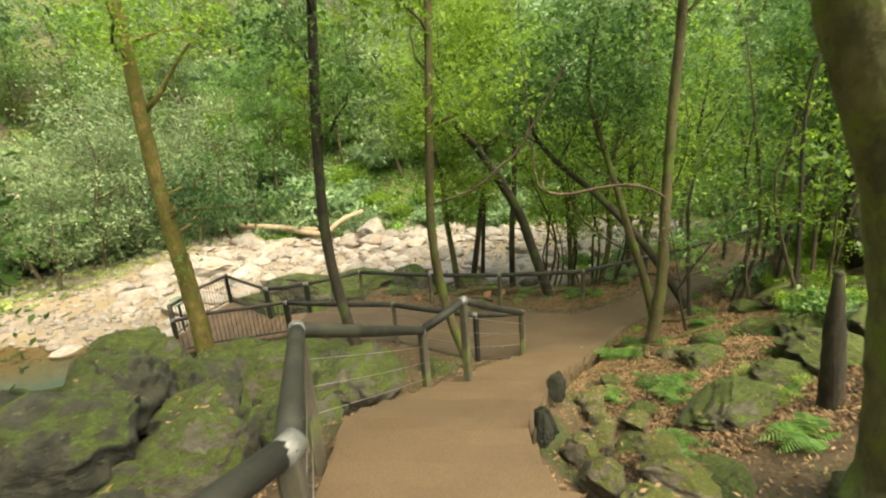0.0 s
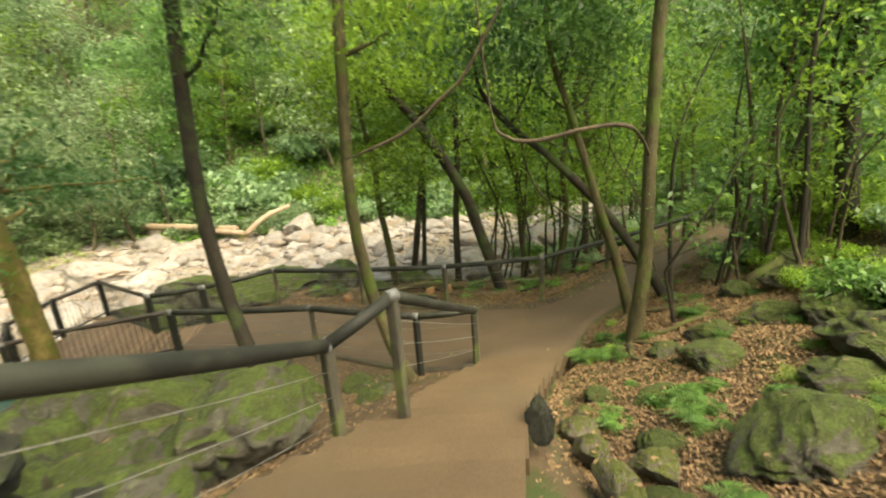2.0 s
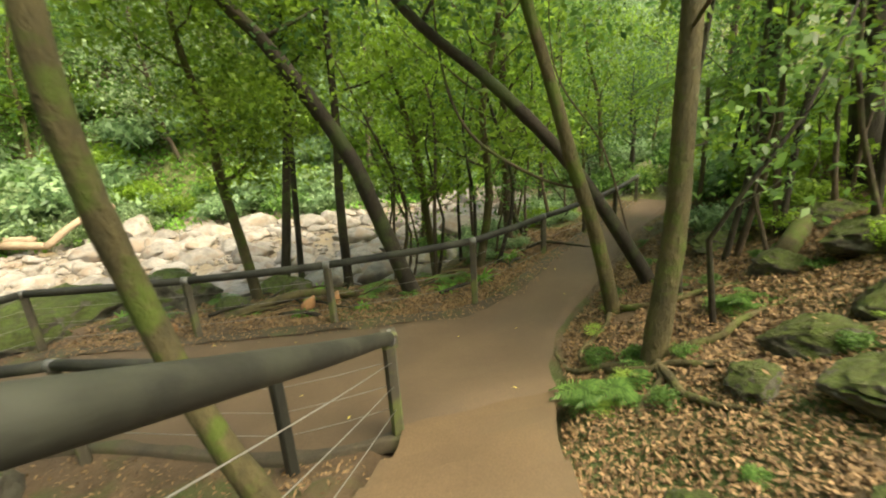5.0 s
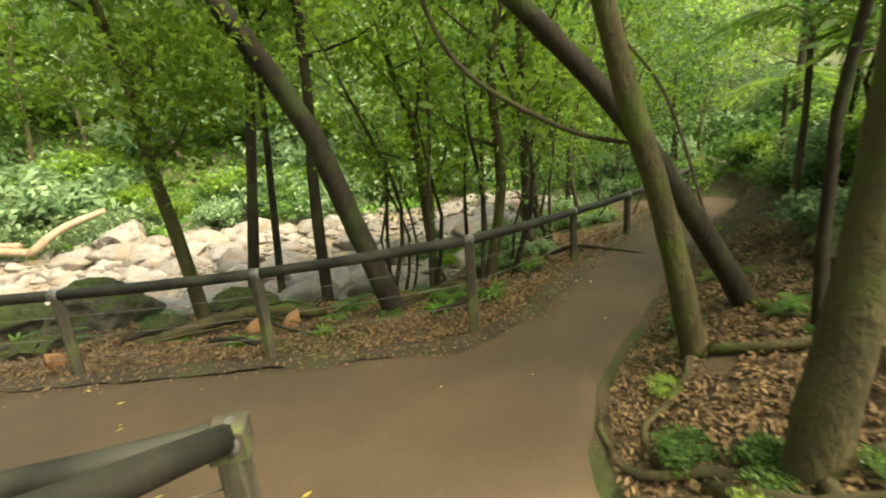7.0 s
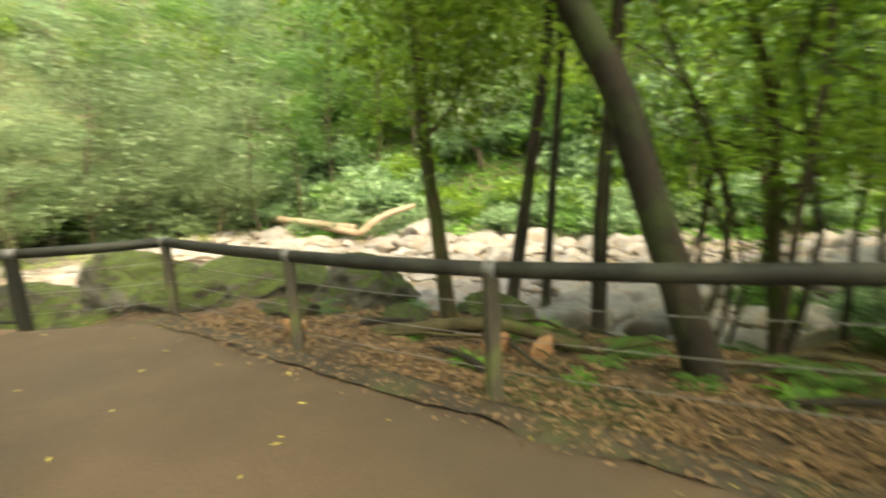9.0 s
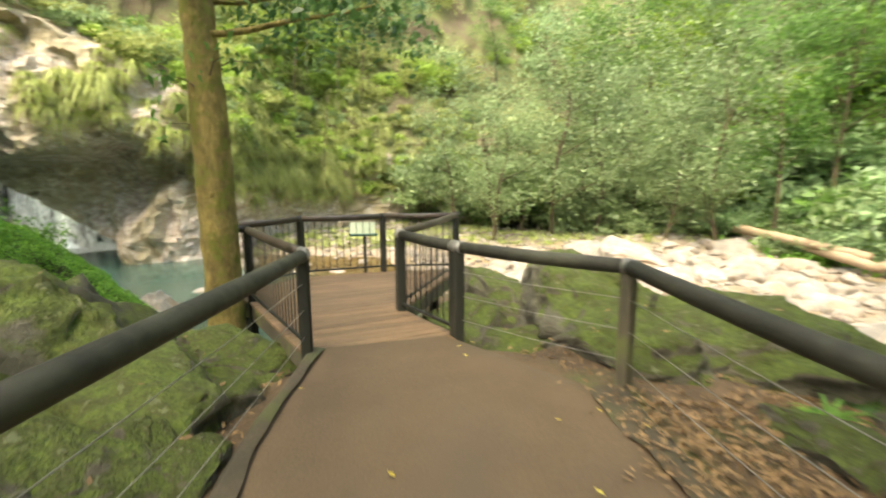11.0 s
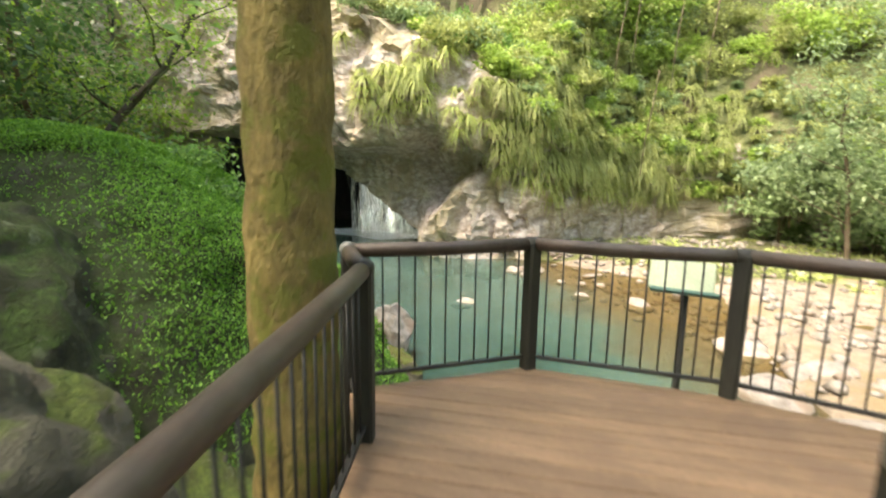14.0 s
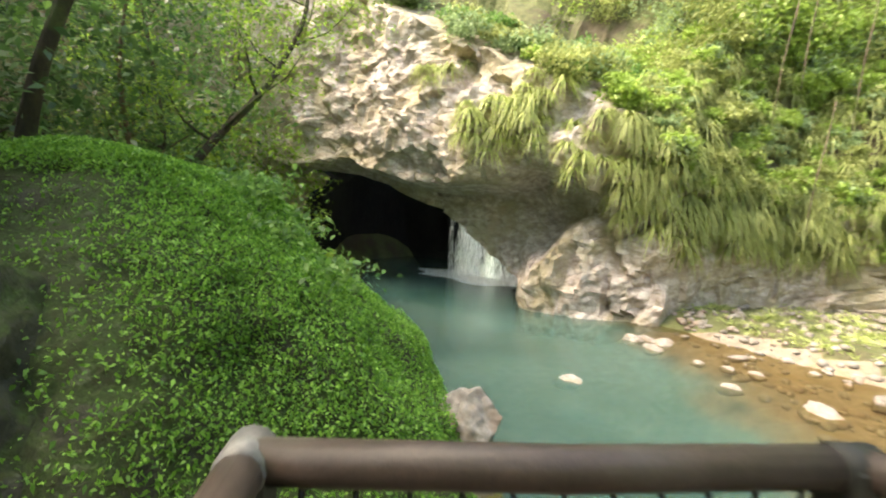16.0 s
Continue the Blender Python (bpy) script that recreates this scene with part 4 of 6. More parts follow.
for i, (x, yy, top, sz, m) in enumerate([(-1.5, 2.1, 3.1, 0.55, M_MOSSROCK), (-2.5, 1.8, 3.55, 0.7, M_DARKSHADEROCK), (-2.2, 3.2, 2.85, 0.6, M_MOSSROCK), (-3.4, 3.1, 3.25, 0.75, M_DARKSHADEROCK), (-1.2, 0.8, 3.4, 0.5, M_DARKSHADEROCK), (-3.8, 1.5, 3.9, 0.9, M_DARKSHADEROCK), (-1.3, 3.3, 2.4, 0.45, M_DARKSHADEROCK), (-4.5, 4.6, 2.8, 0.8, M_MOSSROCK), (-1.2, 5.9, 1.75, 0.8, M_MOSSROCK), (-3.0, 2.5, 3.3, 0.5, M_MOSSROCK), (-2.9, 4.1, 2.6, 0.6, M_DARKSHADEROCK), (-2.0, 2.6, 2.9, 0.4, M_DARKSHADEROCK), (-3.6, 4.2, 2.75, 0.5, M_MOSSROCK), (-1.8, 4.4, 2.1, 0.5, M_MOSSROCK)]):
    rock("boulder", "angular boulder with bright moss, some coloured shade-dark, heaped beside the stairs", x, yy, sz, m, 40 + i, 0.75, 0.3, 50 * i, z=top - 0.72 * sz, stretch=(1.2, 0.95, 1.0), group="mossy boulders below the stairs")
    # fill under the heap, its shade put into the colour
    rock("boulder", "boulder in shade-dark colour wedged under the heap beside the stairs", x - 0.25, yy + 0.1, sz * 1.15, M_DARKSHADEROCK, 3 + i % 5, 0.9, 0.5, 80 * i, z=(gz(x, yy) + top - 0.9 * sz) / 2, stretch=(1.0, 1.0, 1.2), group="mossy boulders below the stairs")
for i, (x, yy, top, sz) in enumerate([(-4.9, 7.95, 0.85, 1.4), (-4.2, 8.95, 0.4, 1.05), (-5.4, 9.05, 0.0, 0.7), (-3.05, 9.0, 0.3, 0.8), (-2.1, 8.95, 0.25, 0.6), (-3.4, 7.9, 0.6, 1.0), (-1.5, 8.1, 0.5, 0.6), (-5.45, 9.45, -0.02, 0.7), (-4.1, 9.65, 0.1, 0.5), (-3.1, 9.55, 0.1, 0.4), (-2.3, 9.3, 0.12, 0.42)]):
    rock("boulder", "broad boulder under thick moss below the path rail", x, yy, sz, M_MOSSROCK, 50 + i, 0.75, 0.3, 65 * i, z=top - 0.72 * sz, stretch=(1.25, 0.95, 1.0), group="mossy boulders below the stairs")
    # lower boulder, darkened in colour to stand for the shade beneath
    rock("boulder", "boulder in shade-dark colour wedged under the heap below the rail", x - 0.15, yy - 0.1, sz * 1.2, M_DARKSHADEROCK, 3 + i % 5, 0.9, 0.5, 80 * i, z=top - 1.25 * sz, stretch=(1.1, 1.0, 1.2), group="mossy boulders below the stairs")
LR = "low rock with thick green moss on the leaf-strewn slope"
for i, (x, yy, s, st) in enumerate([
        (4.95, 6.2, 0.62, (1.3, 1, 0.75)), (4.7, 7.1, 0.42, (1.2, 0.9, 0.8)), (5.5, 7.15, 0.5, (1.4, 1, 0.8)), (6.2, 7.0, 0.55, (1.2, 1, 0.9)), (6.6, 6.2, 0.8, (1.3, 1, 0.8)), (6.1, 5.0, 0.8, (1.4, 1, 0.9)), (5.3, 4.7, 0.6, (1.2, 1, 0.8)),
        (4.35, 4.0, 0.85, (1.5, 0.8, 0.9)), (3.6, 2.6, 0.6, (1.4, 0.9, 0.5)), (7.4, 8.0, 0.7, (1.3, 1, 0.8)), (8.2, 7.0, 0.9, (1.2, 1, 0.8)), (7.2, 5.2, 0.9, (1, 1.3, 0.8)), (8.4, 9.2, 0.7, (1.3, 1, 0.7)), (9.5, 8.2, 0.9, (1.2, 1, 0.8)), (3.9, 5.5, 0.45, (1.2, 1, 0.7)), (3.4, 6.2, 0.35, (1.2, 1, 0.7)),
        (6.4, 3.4, 1.0, (1.3, 1, 0.8)), (5.4, 2.6, 0.8, (1, 1, 0.8)), (6.8, 8.6, 0.5, (1.2, 1, 0.8)), (7.6, 10.2, 0.6, (1.4, 1, 0.6)), (9.8, 10.6, 0.7, (1.2, 1, 0.7)), (3.1, 3.7, 0.4, (1.2, 1, 0.6)), (3.5, 4.6, 0.4, (1, 1, 0.6))]):
    rock("mossy_rock", LR, x, yy, s * 0.72, M_MOSSROCK, 1 + i % 7, 0.7, 0.32, 57 * i, stretch=st, group="mossy rocks on the slope", category="rock")
LS = "flat grey-green stone set along the edge of the steps"
for i, (x, yy, s, st) in enumerate([(2.05, 2.9, 0.30, (0.8, 1.2, 1.3)), (2.35, 3.3, 0.28, (0.8, 1.2, 1.2)), (2.5, 3.9, 0.25, (0.8, 1.3, 1.1)), (2.55, 4.6, 0.3, (0.8, 1.1, 1.1)), (2.65, 5.2, 0.3, (0.9, 1.1, 1.1)), (2.85, 5.8, 0.26, (0.8, 1.2, 1.0)), (3.15, 6.5, 0.24, (0.8, 1.2, 0.9)), (3.4, 7.0, 0.2, (0.9, 1.2, 0.8)), (2.15, 2.2, 0.3, (0.9, 1.3, 1.2)), (2.4, 1.5, 0.34, (0.9, 1.2, 1.1)), (2.8, 2.3, 0.34, (1.2, 1.0, 0.9)), (2.9, 3.0, 0.3, (1.2, 1, 0.9)), (2.75, 0.7, 0.35, (0.9, 1.3, 1)), (3.0, 4.2, 0.3, (1, 1, 0.8))]):
    zz = max(gz(x, yy), float(stair_z(yy)) - 0.42)
    rock("edge_stone", LS, x + 0.22, yy, s * 0.85, M_STONE, 11 + i % 5, 0.6, 0.12, 30 * math.sin(i * 5.0), z=zz - 0.1, stretch=st, group="stones along the steps", category="stone")
# standing dark stones at the right edge of the steps
for i, (x, yy) in enumerate([(1.86, 2.35), (1.9, 2.55), (2.2, 4.35), (2.24, 4.6), (2.3, 4.85)]):
    rock("standing_stone", "dark upright splinter of stone beside the steps", x, yy, 0.16, M_DARKSHADEROCK, 3 + i, 0.8, 0.0, 40 * i, z=float(stair_z(yy)) - 0.1, stretch=(0.5, 0.9, 1.5), group="stones along the steps", category="stone")

# mossy mounds beyond the creek-side rail
for i, (x, yy, s, st) in enumerate([(-5.6, 14.1, 1.25, (1.5, 0.9, 0.75)), (-3.8, 14.9, 1.1, (1.4, 1, 0.7)), (-6.8, 13.6, 0.8, (1, 1, 0.8)), (-1.9, 15.6, 0.95, (1.3, 1, 0.9)), (-0.6, 14.3, 0.4, (1.3, 1, 0.8)), (-2.2, 13.9, 0.45, (1.5, 1, 0.7)), (0.3, 15.6, 0.55, (1.2, 1, 0.8)), (-7.6, 14.4, 0.6, (1, 1, 0.8)), (-5.0, 13.0, 0.9, (1.3, 0.8, 0.9)), (1.6, 14.2, 0.3, (1.3, 1, 0.8)), (-6.5, 12.75, 0.9, (1.2, 0.8, 0.9)), (-4.2, 13.5, 0.8, (1.2, 1, 0.8)), (-7.2, 13.6, 0.9, (1.2, 1, 0.8)), (-5.6, 12.35, 0.6, (1.3, 0.8, 0.9)), (-9.8, 15.4, 0.8, (1.3, 1, 0.8)), (-8.9, 14.3, 0.7, (1.2, 1, 0.7))]):
    rock("creekside_rock", "rounded rock under bright yellow-green moss above the creek", x, yy, s, M_MOSSROCK, 2 + i % 6, 0.8, 0.25, 33 * i, stretch=st, group="mossy rocks by the creek", category="rock")

# pale rocks of the creek bed
count = 0
while count < 290:
    x, yy = rng.uniform(-19, 12), rng.uniform(16.5, 31)
    if gz(x, yy) > -1.4 or (x < -8 and yy < 18 and rng.random() < 0.6):
        continue
    s = float(rng.choice([0.3, 0.45, 0.65, 0.95], p=[0.36, 0.34, 0.21, 0.09])) * rng.uniform(0.8, 1.2)
    rock("river_rock", "pale sun-bleached rock on the dry creek bed", x, yy, s, M_RIVER, 20 + count % 8, 0.75, 0.2, float(rng.uniform(0, 360)), z=max(gz(x, yy), -2.1), group="river rocks", stretch=(1.2, 0.95, 0.85), category="rock", level=3)
    count += 1
rock("river_boulder", "large white boulder on the creek bed", -15.4, 22.6, 1.35, M_RIVER, 23, 0.75, 0.15, 20, z=-2.0, stretch=(1.4, 1, 0.9), group="river rocks", category="boulder")
rock("river_boulder", "large tan boulder beside driftwood", -7.6, 29.8, 1.15, M_RIVER, 24, 0.8, 0.15, 70, z=-1.9, stretch=(1.3, 1, 1.0), group="river rocks", category="boulder")
for i in range(30):
    yy = float(rng.uniform(6.5, 19))
    x = float(np.interp(yy, [6.5, 12.5, 20], [-22.2, -20.4, -15.5]) + rng.normal() * 0.45 + (2.5 if yy > 13 else 0) * rng.random())
    rock("shore_rock", "grey-white rock at the edge of the pool", x, yy, float(rng.uniform(0.12, 0.34)), M_RIVER, 20 + i % 8, 0.7, 0.3, 50 * i, z=-2.15, group="rocks in the shallows", stretch=(1.3, 0.9, 0.8), category="rock", level=3)
for i, (x, yy, s) in enumerate([(-13.5, 13.4, 0.6), (-12.2, 14.2, 0.8), (-14.8, 14.8, 0.7), (-11.2, 15.3, 0.6), (-12.9, 16.0, 0.5), (-15.9, 13.6, 0.5), (-10.6, 13.5, 0.5), (-18.8, 11.6, 0.4), (-19.2, 9.9, 0.25), (-17.0, 6.9, 0.3), (-10.9, 16.5, 0.7), (-13.6, 15.4, 0.4), (-17.2, 15.3, 0.5)]):
    rock("shore_rock", "grey-white rock at the edge of the pool", x, yy, s, M_RIVER, 20 + i % 8, 0.75, 0.3, 50 * i, z=-2.2, group="rocks in the shallows", stretch=(1.3, 1, 0.8), category="rock", level=3)
far_rocks = [[], [], 0]
shape = [ROCKS[key] for key in ROCKS if key[0] == M_RIVER.name and key[3] == 3]
for _ in range(220):
    x, yy = rng.uniform(-19, 14), rng.uniform(18, 31)
    if gz(x, yy) > -1.5:
        continue
    me = shape[int(rng.integers(0, len(shape)))]
    v = np.array([q.co[:] for q in me.vertices]) @ np.array(pose(0, 0, 0, 0, 0, float(rng.uniform(0, 360))).to_3x3()).T
    far_rocks[0].append(v * rng.uniform(0.25, 0.6) * [1.2, 0.9, 0.8] + [x, yy, max(gz(x, yy), -2.1) + 0.1])
    far_rocks[1] += [tuple(q + far_rocks[2] for q in f.vertices) for f in me.polygons]
    far_rocks[2] += len(v)
tagged(new("creek_rocks", mesh_of("creek_rocks", np.vstack(far_rocks[0]), far_rocks[1], M_RIVER)), "jumbled pale rocks filling the creek bed", "rocks", kind="stuff")
# loose stones between them
pv, pf, k = [], [], 0
base = bmesh.new()
bmesh.ops.create_icosphere(base, subdivisions=1, radius=1.0)
bvs = np.array([v.co[:] for v in base.verts])
bfs = [tuple(v.index for v in f.verts) for f in base.faces]
base.free()
px_, py_ = rng.uniform(-32, 14, 9000), rng.uniform(6, 32, 9000)
pz_ = ground_z(px_, py_)
for x, yy, zz in zip(px_, py_, pz_):
    if not -2.35 < zz < -1.35 or k > 5200 * 12:
        continue
    s = rng.uniform(0.05, 0.17)
    v = bvs * (1 + 0.2 * rng.normal(size=(12, 1))) * s * np.array([rng.uniform(0.9, 1.5), rng.uniform(0.8, 1.2), 0.65])
    pv.append(v + [x, yy, zz + s * 0.2])
    pf += [tuple(q + k for q in f) for f in bfs]
    k += 12
tagged(new("creek_stones", mesh_of("creek_stones", np.vstack(pv), pf, M_RIVER)), "loose pale stones and cobbles of the creek bed", "stones", kind="stuff")

# ---- ivy mound ----


def mound_point(a, r):
    x, yy = -10.3 + 5.0 * r * math.cos(a), 1.6 + 6.7 * r * math.sin(a)
    z = -2.6 + 4.7 * (1 - r ** (2.0 + 0.8 * max(0.0, math.cos(a - 0.3))))
    p = Vector((x, yy, z))
    w = noise.fractal(p * 0.45, 1.0, 2.0, 4)
    w += 0.35 * noise.ridged_multi_fractal(p * 0.8, 1.0, 2.0, 3, 1.0, 2.0) - 0.4
    return np.array((x + 0.45 * w * math.cos(a), yy + 0.45 * w * math.sin(a), z + 0.2 * noise.noise(p * 0.6)))


ka, kr = 150, 56
mv = [mound_point(2 * math.pi * i / ka, 0.02 + 0.98 * (j / (kr - 1)) ** 0.75) for i in range(ka) for j in range(kr)]
mf = [(i * kr + j, i * kr + j + 1, ((i + 1) % ka) * kr + j + 1, ((i + 1) % ka) * kr + j) for i in range(ka) for j in range(kr - 1)]
mf.append(tuple(i * kr for i in range(ka))[::-1])
mound = thing("ivy_covered_outcrop", "huge rounded outcrop of mossy rock, coloured as shaded, under green creepers", "outcrop")
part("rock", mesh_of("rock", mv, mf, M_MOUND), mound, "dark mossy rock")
lc = []
while len(lc) < 200000:
    a, r = rng.uniform(0, 2 * math.pi), math.sqrt(rng.uniform(0.0, 1.0))
    p = mound_point(a, r)
    bare = wave_noise(p[0] * 0.9, p[1] * 0.9 + p[2])
    east = smooth01(0.6, 0.85, math.cos(a - 0.3) + 0.12 * wave_noise(p[1], p[2], 1.2)) * (r > 0.42)
    if bare > 0.62 - 0.3 * (r > 0.9) or rng.random() < 0.86 * east:
        continue
    lc.append(p + [0.06 * math.cos(a), 0.06 * math.sin(a), rng.uniform(0.0, 0.14)])
part("creeper_leaves", quads("creeper_leaves", leaf_quads(lc, 0.05, 0.9, 0.62, 0.3), M_IVY), mound, "dense bright green creeping leaves")

# pale lichened foot of the outcrop at the water, and broken faces on its flank
for x, yy, z, sz, m, st in ((-12.55, 6.85, -1.75, 0.6, M_RIVER, (0.9, 1.0, 1.3)), (-11.9, 7.4, -2.0, 0.45, M_STONE, (1.2, 0.9, 1.0)), (-7.2, 5.0, -0.3, 1.5, M_MOUND, (1.0, 1.2, 1.2)), (-6.3, 3.2, 0.2, 1.5, M_MOUND, (1.0, 1.3, 1.2))):
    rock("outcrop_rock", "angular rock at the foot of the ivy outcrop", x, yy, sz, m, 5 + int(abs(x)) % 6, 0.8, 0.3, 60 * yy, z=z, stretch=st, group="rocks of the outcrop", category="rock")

# ---- trees ----


def crown_leaves(clusters, per, spread, size, up=1.4, slim=0.5):
    c = np.asarray(clusters, float)
    pts = np.repeat(c, per, 0) + rng.normal(size=(len(c) * per, 3)) * np.array([spread, spread, spread * 0.55])
    return leaf_quads(pts, size, up, slim)


def limb_path(start, direction, length, sag=0.15):
    d = unit(np.asarray(direction, float))
    pts = [np.asarray(start, float)]
    for _ in range(4):
        d = unit(d + rng.normal(size=3) * 0.22 + [0, 0, sag])
        pts.append(pts[-1] + d * length / 4)
    return pts


def tree(name, label, trunk_points, radii, bark, leaf, limbs=6, reach=2.0, low=0.45, per=90, clusters=4, spread=0.45, size=0.14, group="", extend=0.0, sides=9, step=0.3):
    """A tree along the given trunk line, lengthened upwards, with limbs and a broken crown."""
    pts = [np.asarray(p, float) for p in trunk_points]
    if extend:
        d = unit(unit(pts[-1] - pts[-2]) + np.array([0, 0, 0.8]))
        pts += [pts[-1] + d * extend * 0.5 + rng.normal(size=3) * 0.15, pts[-1] + d * extend + rng.normal(size=3) * 0.25]
        radii = list(radii) + [radii[-1] * 0.7, radii[-1] * 0.3]
    base = pts[0].copy()
    t = thing(name, label, "tree", group, base)
    local = [p - base for p in pts]
    flare = [local[0] - [0, 0, 0.35]] + local
    part("trunk", tube_mesh("trunk", flare, [radii[0] * 1.45] + list(radii), bark, sides, step, 0.035), t)
    c, u = spline(local, 0.3)
    tips = []
    for k in range(limbs):
        f = low + (1 - low) * (k + rng.random() * 0.6) / limbs
        i = min(len(c) - 1, int(np.searchsorted(u, f)))
        az = 2.4 * k + rng.uniform(-0.5, 0.5)
        lp = limb_path(c[i], (math.cos(az), math.sin(az), 0.35), reach * rng.uniform(0.6, 1.1))
        r0 = float(np.interp(u[i], np.linspace(0, 1, len(radii)), radii)) * 0.45
        part("limb", tube_mesh("limb", lp, [r0, r0 * 0.6, r0 * 0.25], bark, 6, 0.4), t)
        tips += [lp[2] + rng.normal(size=3) * 0.25, lp[3], lp[4]] + [lp[4] + rng.normal(size=3) * 0.5 for _ in range(clusters)]
    if tips and per:
        part("crown", quads("crown", crown_leaves(tips, per, spread, size), leaf), t)
    return t


NEAR = "trees beside the path"
tree("deck_tree", "stout tan tree trunk with lichen beside the deck", [(-6.70, 9.38, -1.2), (-6.72, 9.38, 0.6), (-6.76, 9.36, 2.2), (-6.85, 9.3, 4.0), (-6.8, 9.2, 6.6)], [0.25, 0.23, 0.22, 0.19, 0.16], M_OLDBARK, M_LIME, limbs=9, reach=3.0, low=0.62, per=70, extend=4.0, group=NEAR, sides=16, step=0.12)
tree("leaning_tree", "slim dark tree leaning over boulders by the stairs", [(-1.6, 7.75, 0.1), (-2.0, 7.9, 1.65), (-2.2, 7.95, 3.3), (-2.1, 7.9, 5.2), (-1.75, 7.8, 8.0)], [0.15, 0.12, 0.115, 0.105, 0.09], M_DARKBARK, M_LEAF, limbs=9, reach=2.2, low=0.5, extend=3.0, group=NEAR, sides=12, step=0.2)
tree("curved_tree", "slim mossy tree curving up beside the handrail", [(0.8, 7.85, 0.2), (0.46, 7.95, 1.12), (0.2, 8.02, 2.2), (0.12, 7.8, 3.6), (0.25, 7.75, 5.6), (0.4, 7.8, 7.8)], [0.13, 0.105, 0.1, 0.09, 0.085, 0.075], M_MOSSBARK, M_LIME, limbs=9, reach=2.4, low=0.55, extend=3.0, group=NEAR, sides=12, step=0.2)
tree("creek_tree", "thin mossy tree on the creek bank", [(-0.15, 15.0, -0.7), (-0.25, 15.0, 0.7), (-0.42, 15.0, 2.2), (-0.45, 15.0, 3.5)], [0.13, 0.11, 0.1, 0.08], M_MOSSBARK, M_LIME, limbs=9, reach=2.2, low=0.35, per=150, extend=3.5, group=NEAR)
tree("bowed_tree", "thick dark trunk bowing over the creek-side rail", [(3.08, 13.4, -0.35), (2.78, 13.45, 0.6), (2.5, 13.5, 1.5), (2.2, 13.6, 2.45), (1.6, 13.75, 3.6), (0.9, 13.95, 4.7), (0.2, 14.1, 5.6)], [0.19, 0.165, 0.155, 0.15, 0.14, 0.12, 0.1], M_DARKBARK, M_LIME, limbs=9, reach=2.2, low=0.6, extend=2.5, group=NEAR, sides=12, step=0.2)
tree("path_tree", "brown tree leaning across the bend in the path", [(5.25, 9.75, 0.45), (4.94, 9.83, 1.72), (4.64, 9.9, 2.63), (4.39, 9.97, 3.54), (4.07, 10.05, 4.6)], [0.115, 0.095, 0.09, 0.08, 0.07], M_MOSSBARK, M_LEAF, limbs=8, reach=2.0, low=0.6, extend=3.0, group=NEAR, sides=10, step=0.2)
tree("path_tree", "dark tree stretching low across the path", [(6.2, 10.2, 0.55), (5.45, 10.38, 1.8), (4.9, 10.5, 2.56), (4.37, 10.65, 3.17), (3.79, 10.8, 3.76), (3.06, 11.0, 4.4)], [0.12, 0.1, 0.095, 0.09, 0.08, 0.07], M_DARKBARK, M_DARKLEAF, limbs=6, reach=1.8, low=0.7, extend=1.5, group=NEAR, sides=10, step=0.2)
tree("straight_tree", "straight pale mossy tree at the foot of the slope", [(4.7, 8.27, 0.6), (4.85, 8.27, 2.1), (4.85, 8.28, 3.6), (4.9, 8.32, 5.6), (4.98, 8.35, 7.5)], [0.14, 0.115, 0.1, 0.095, 0.085], M_MOSSBARK, M_LEAF, limbs=10, reach=2.2, low=0.6, extend=3.0, group=NEAR, sides=12, step=0.2)
tree("mossy_giant", "massive moss-covered tree trunk beside the stairs", [(4.5, 1.8, 2.9), (4.26, 1.77, 4.2), (4.0, 1.74, 5.2), (3.66, 1.7, 6.0), (3.4, 1.7, 6.8), (3.2, 1.8, 8.4)], [0.33, 0.25, 0.23, 0.22, 0.21, 0.19], M_GIANTBARK, M_LEAF, limbs=8, reach=3.2, low=0.7, per=90, extend=5.0, group=NEAR, sides=16, step=0.15)
for pts, r in (([(0.33, 16.9, -0.7), (0.73, 16.85, 1.76), (1.05, 16.8, 3.8), (1.16, 16.75, 5.5)], 0.12), ([(0.63, 18.6, -1.2), (0.83, 18.55, 1.6), (1.0, 18.5, 4.0)], 0.1), ([(1.9, 16.05, -0.9), (1.95, 16.04, 1.4), (2.1, 16.0, 3.2), (2.15, 16.0, 5.0)], 0.12)):
    tree("creek_tree", "thin dark tree on the creek bank", pts, [r, r * 0.85, r * 0.7], M_DARKBARK, M_LIME, limbs=8, reach=2.0, low=0.45, per=130, extend=3.0, group=NEAR)
tree("slope_tree", "dark upright tree wrapped in leaves on the slope", [(9.6, 9.7, 1.6), (9.4, 9.75, 3.0), (9.2, 9.8, 5.0)], [0.22, 0.2, 0.17], M_DARKBARK, M_LEAF, limbs=12, reach=2.0, low=0.3, per=140, extend=4.0, group=NEAR)
tree("slope_tree", "dark slanting tree above the path", [(10.3, 12.17, 0.5), (10.45, 12.2, 2.9), (10.15, 12.15, 5.1)], [0.17, 0.15, 0.13], M_DARKBARK, M_LEAF, limbs=9, reach=2.2, low=0.4, per=140, extend=4.0, group=NEAR)
tree("outcrop_tree", "dark-leaved tree overhanging the ivy outcrop", [(-6.5, 4.0, 0.6), (-6.9, 4.1, 2.6), (-7.4, 4.3, 4.6), (-7.9, 4.4, 6.6)], [0.16, 0.13, 0.11, 0.08], M_DARKBARK, M_DARKLEAF, limbs=12, reach=2.8, low=0.42, per=64, spread=0.5, size=0.12, extend=3.0, group=NEAR)
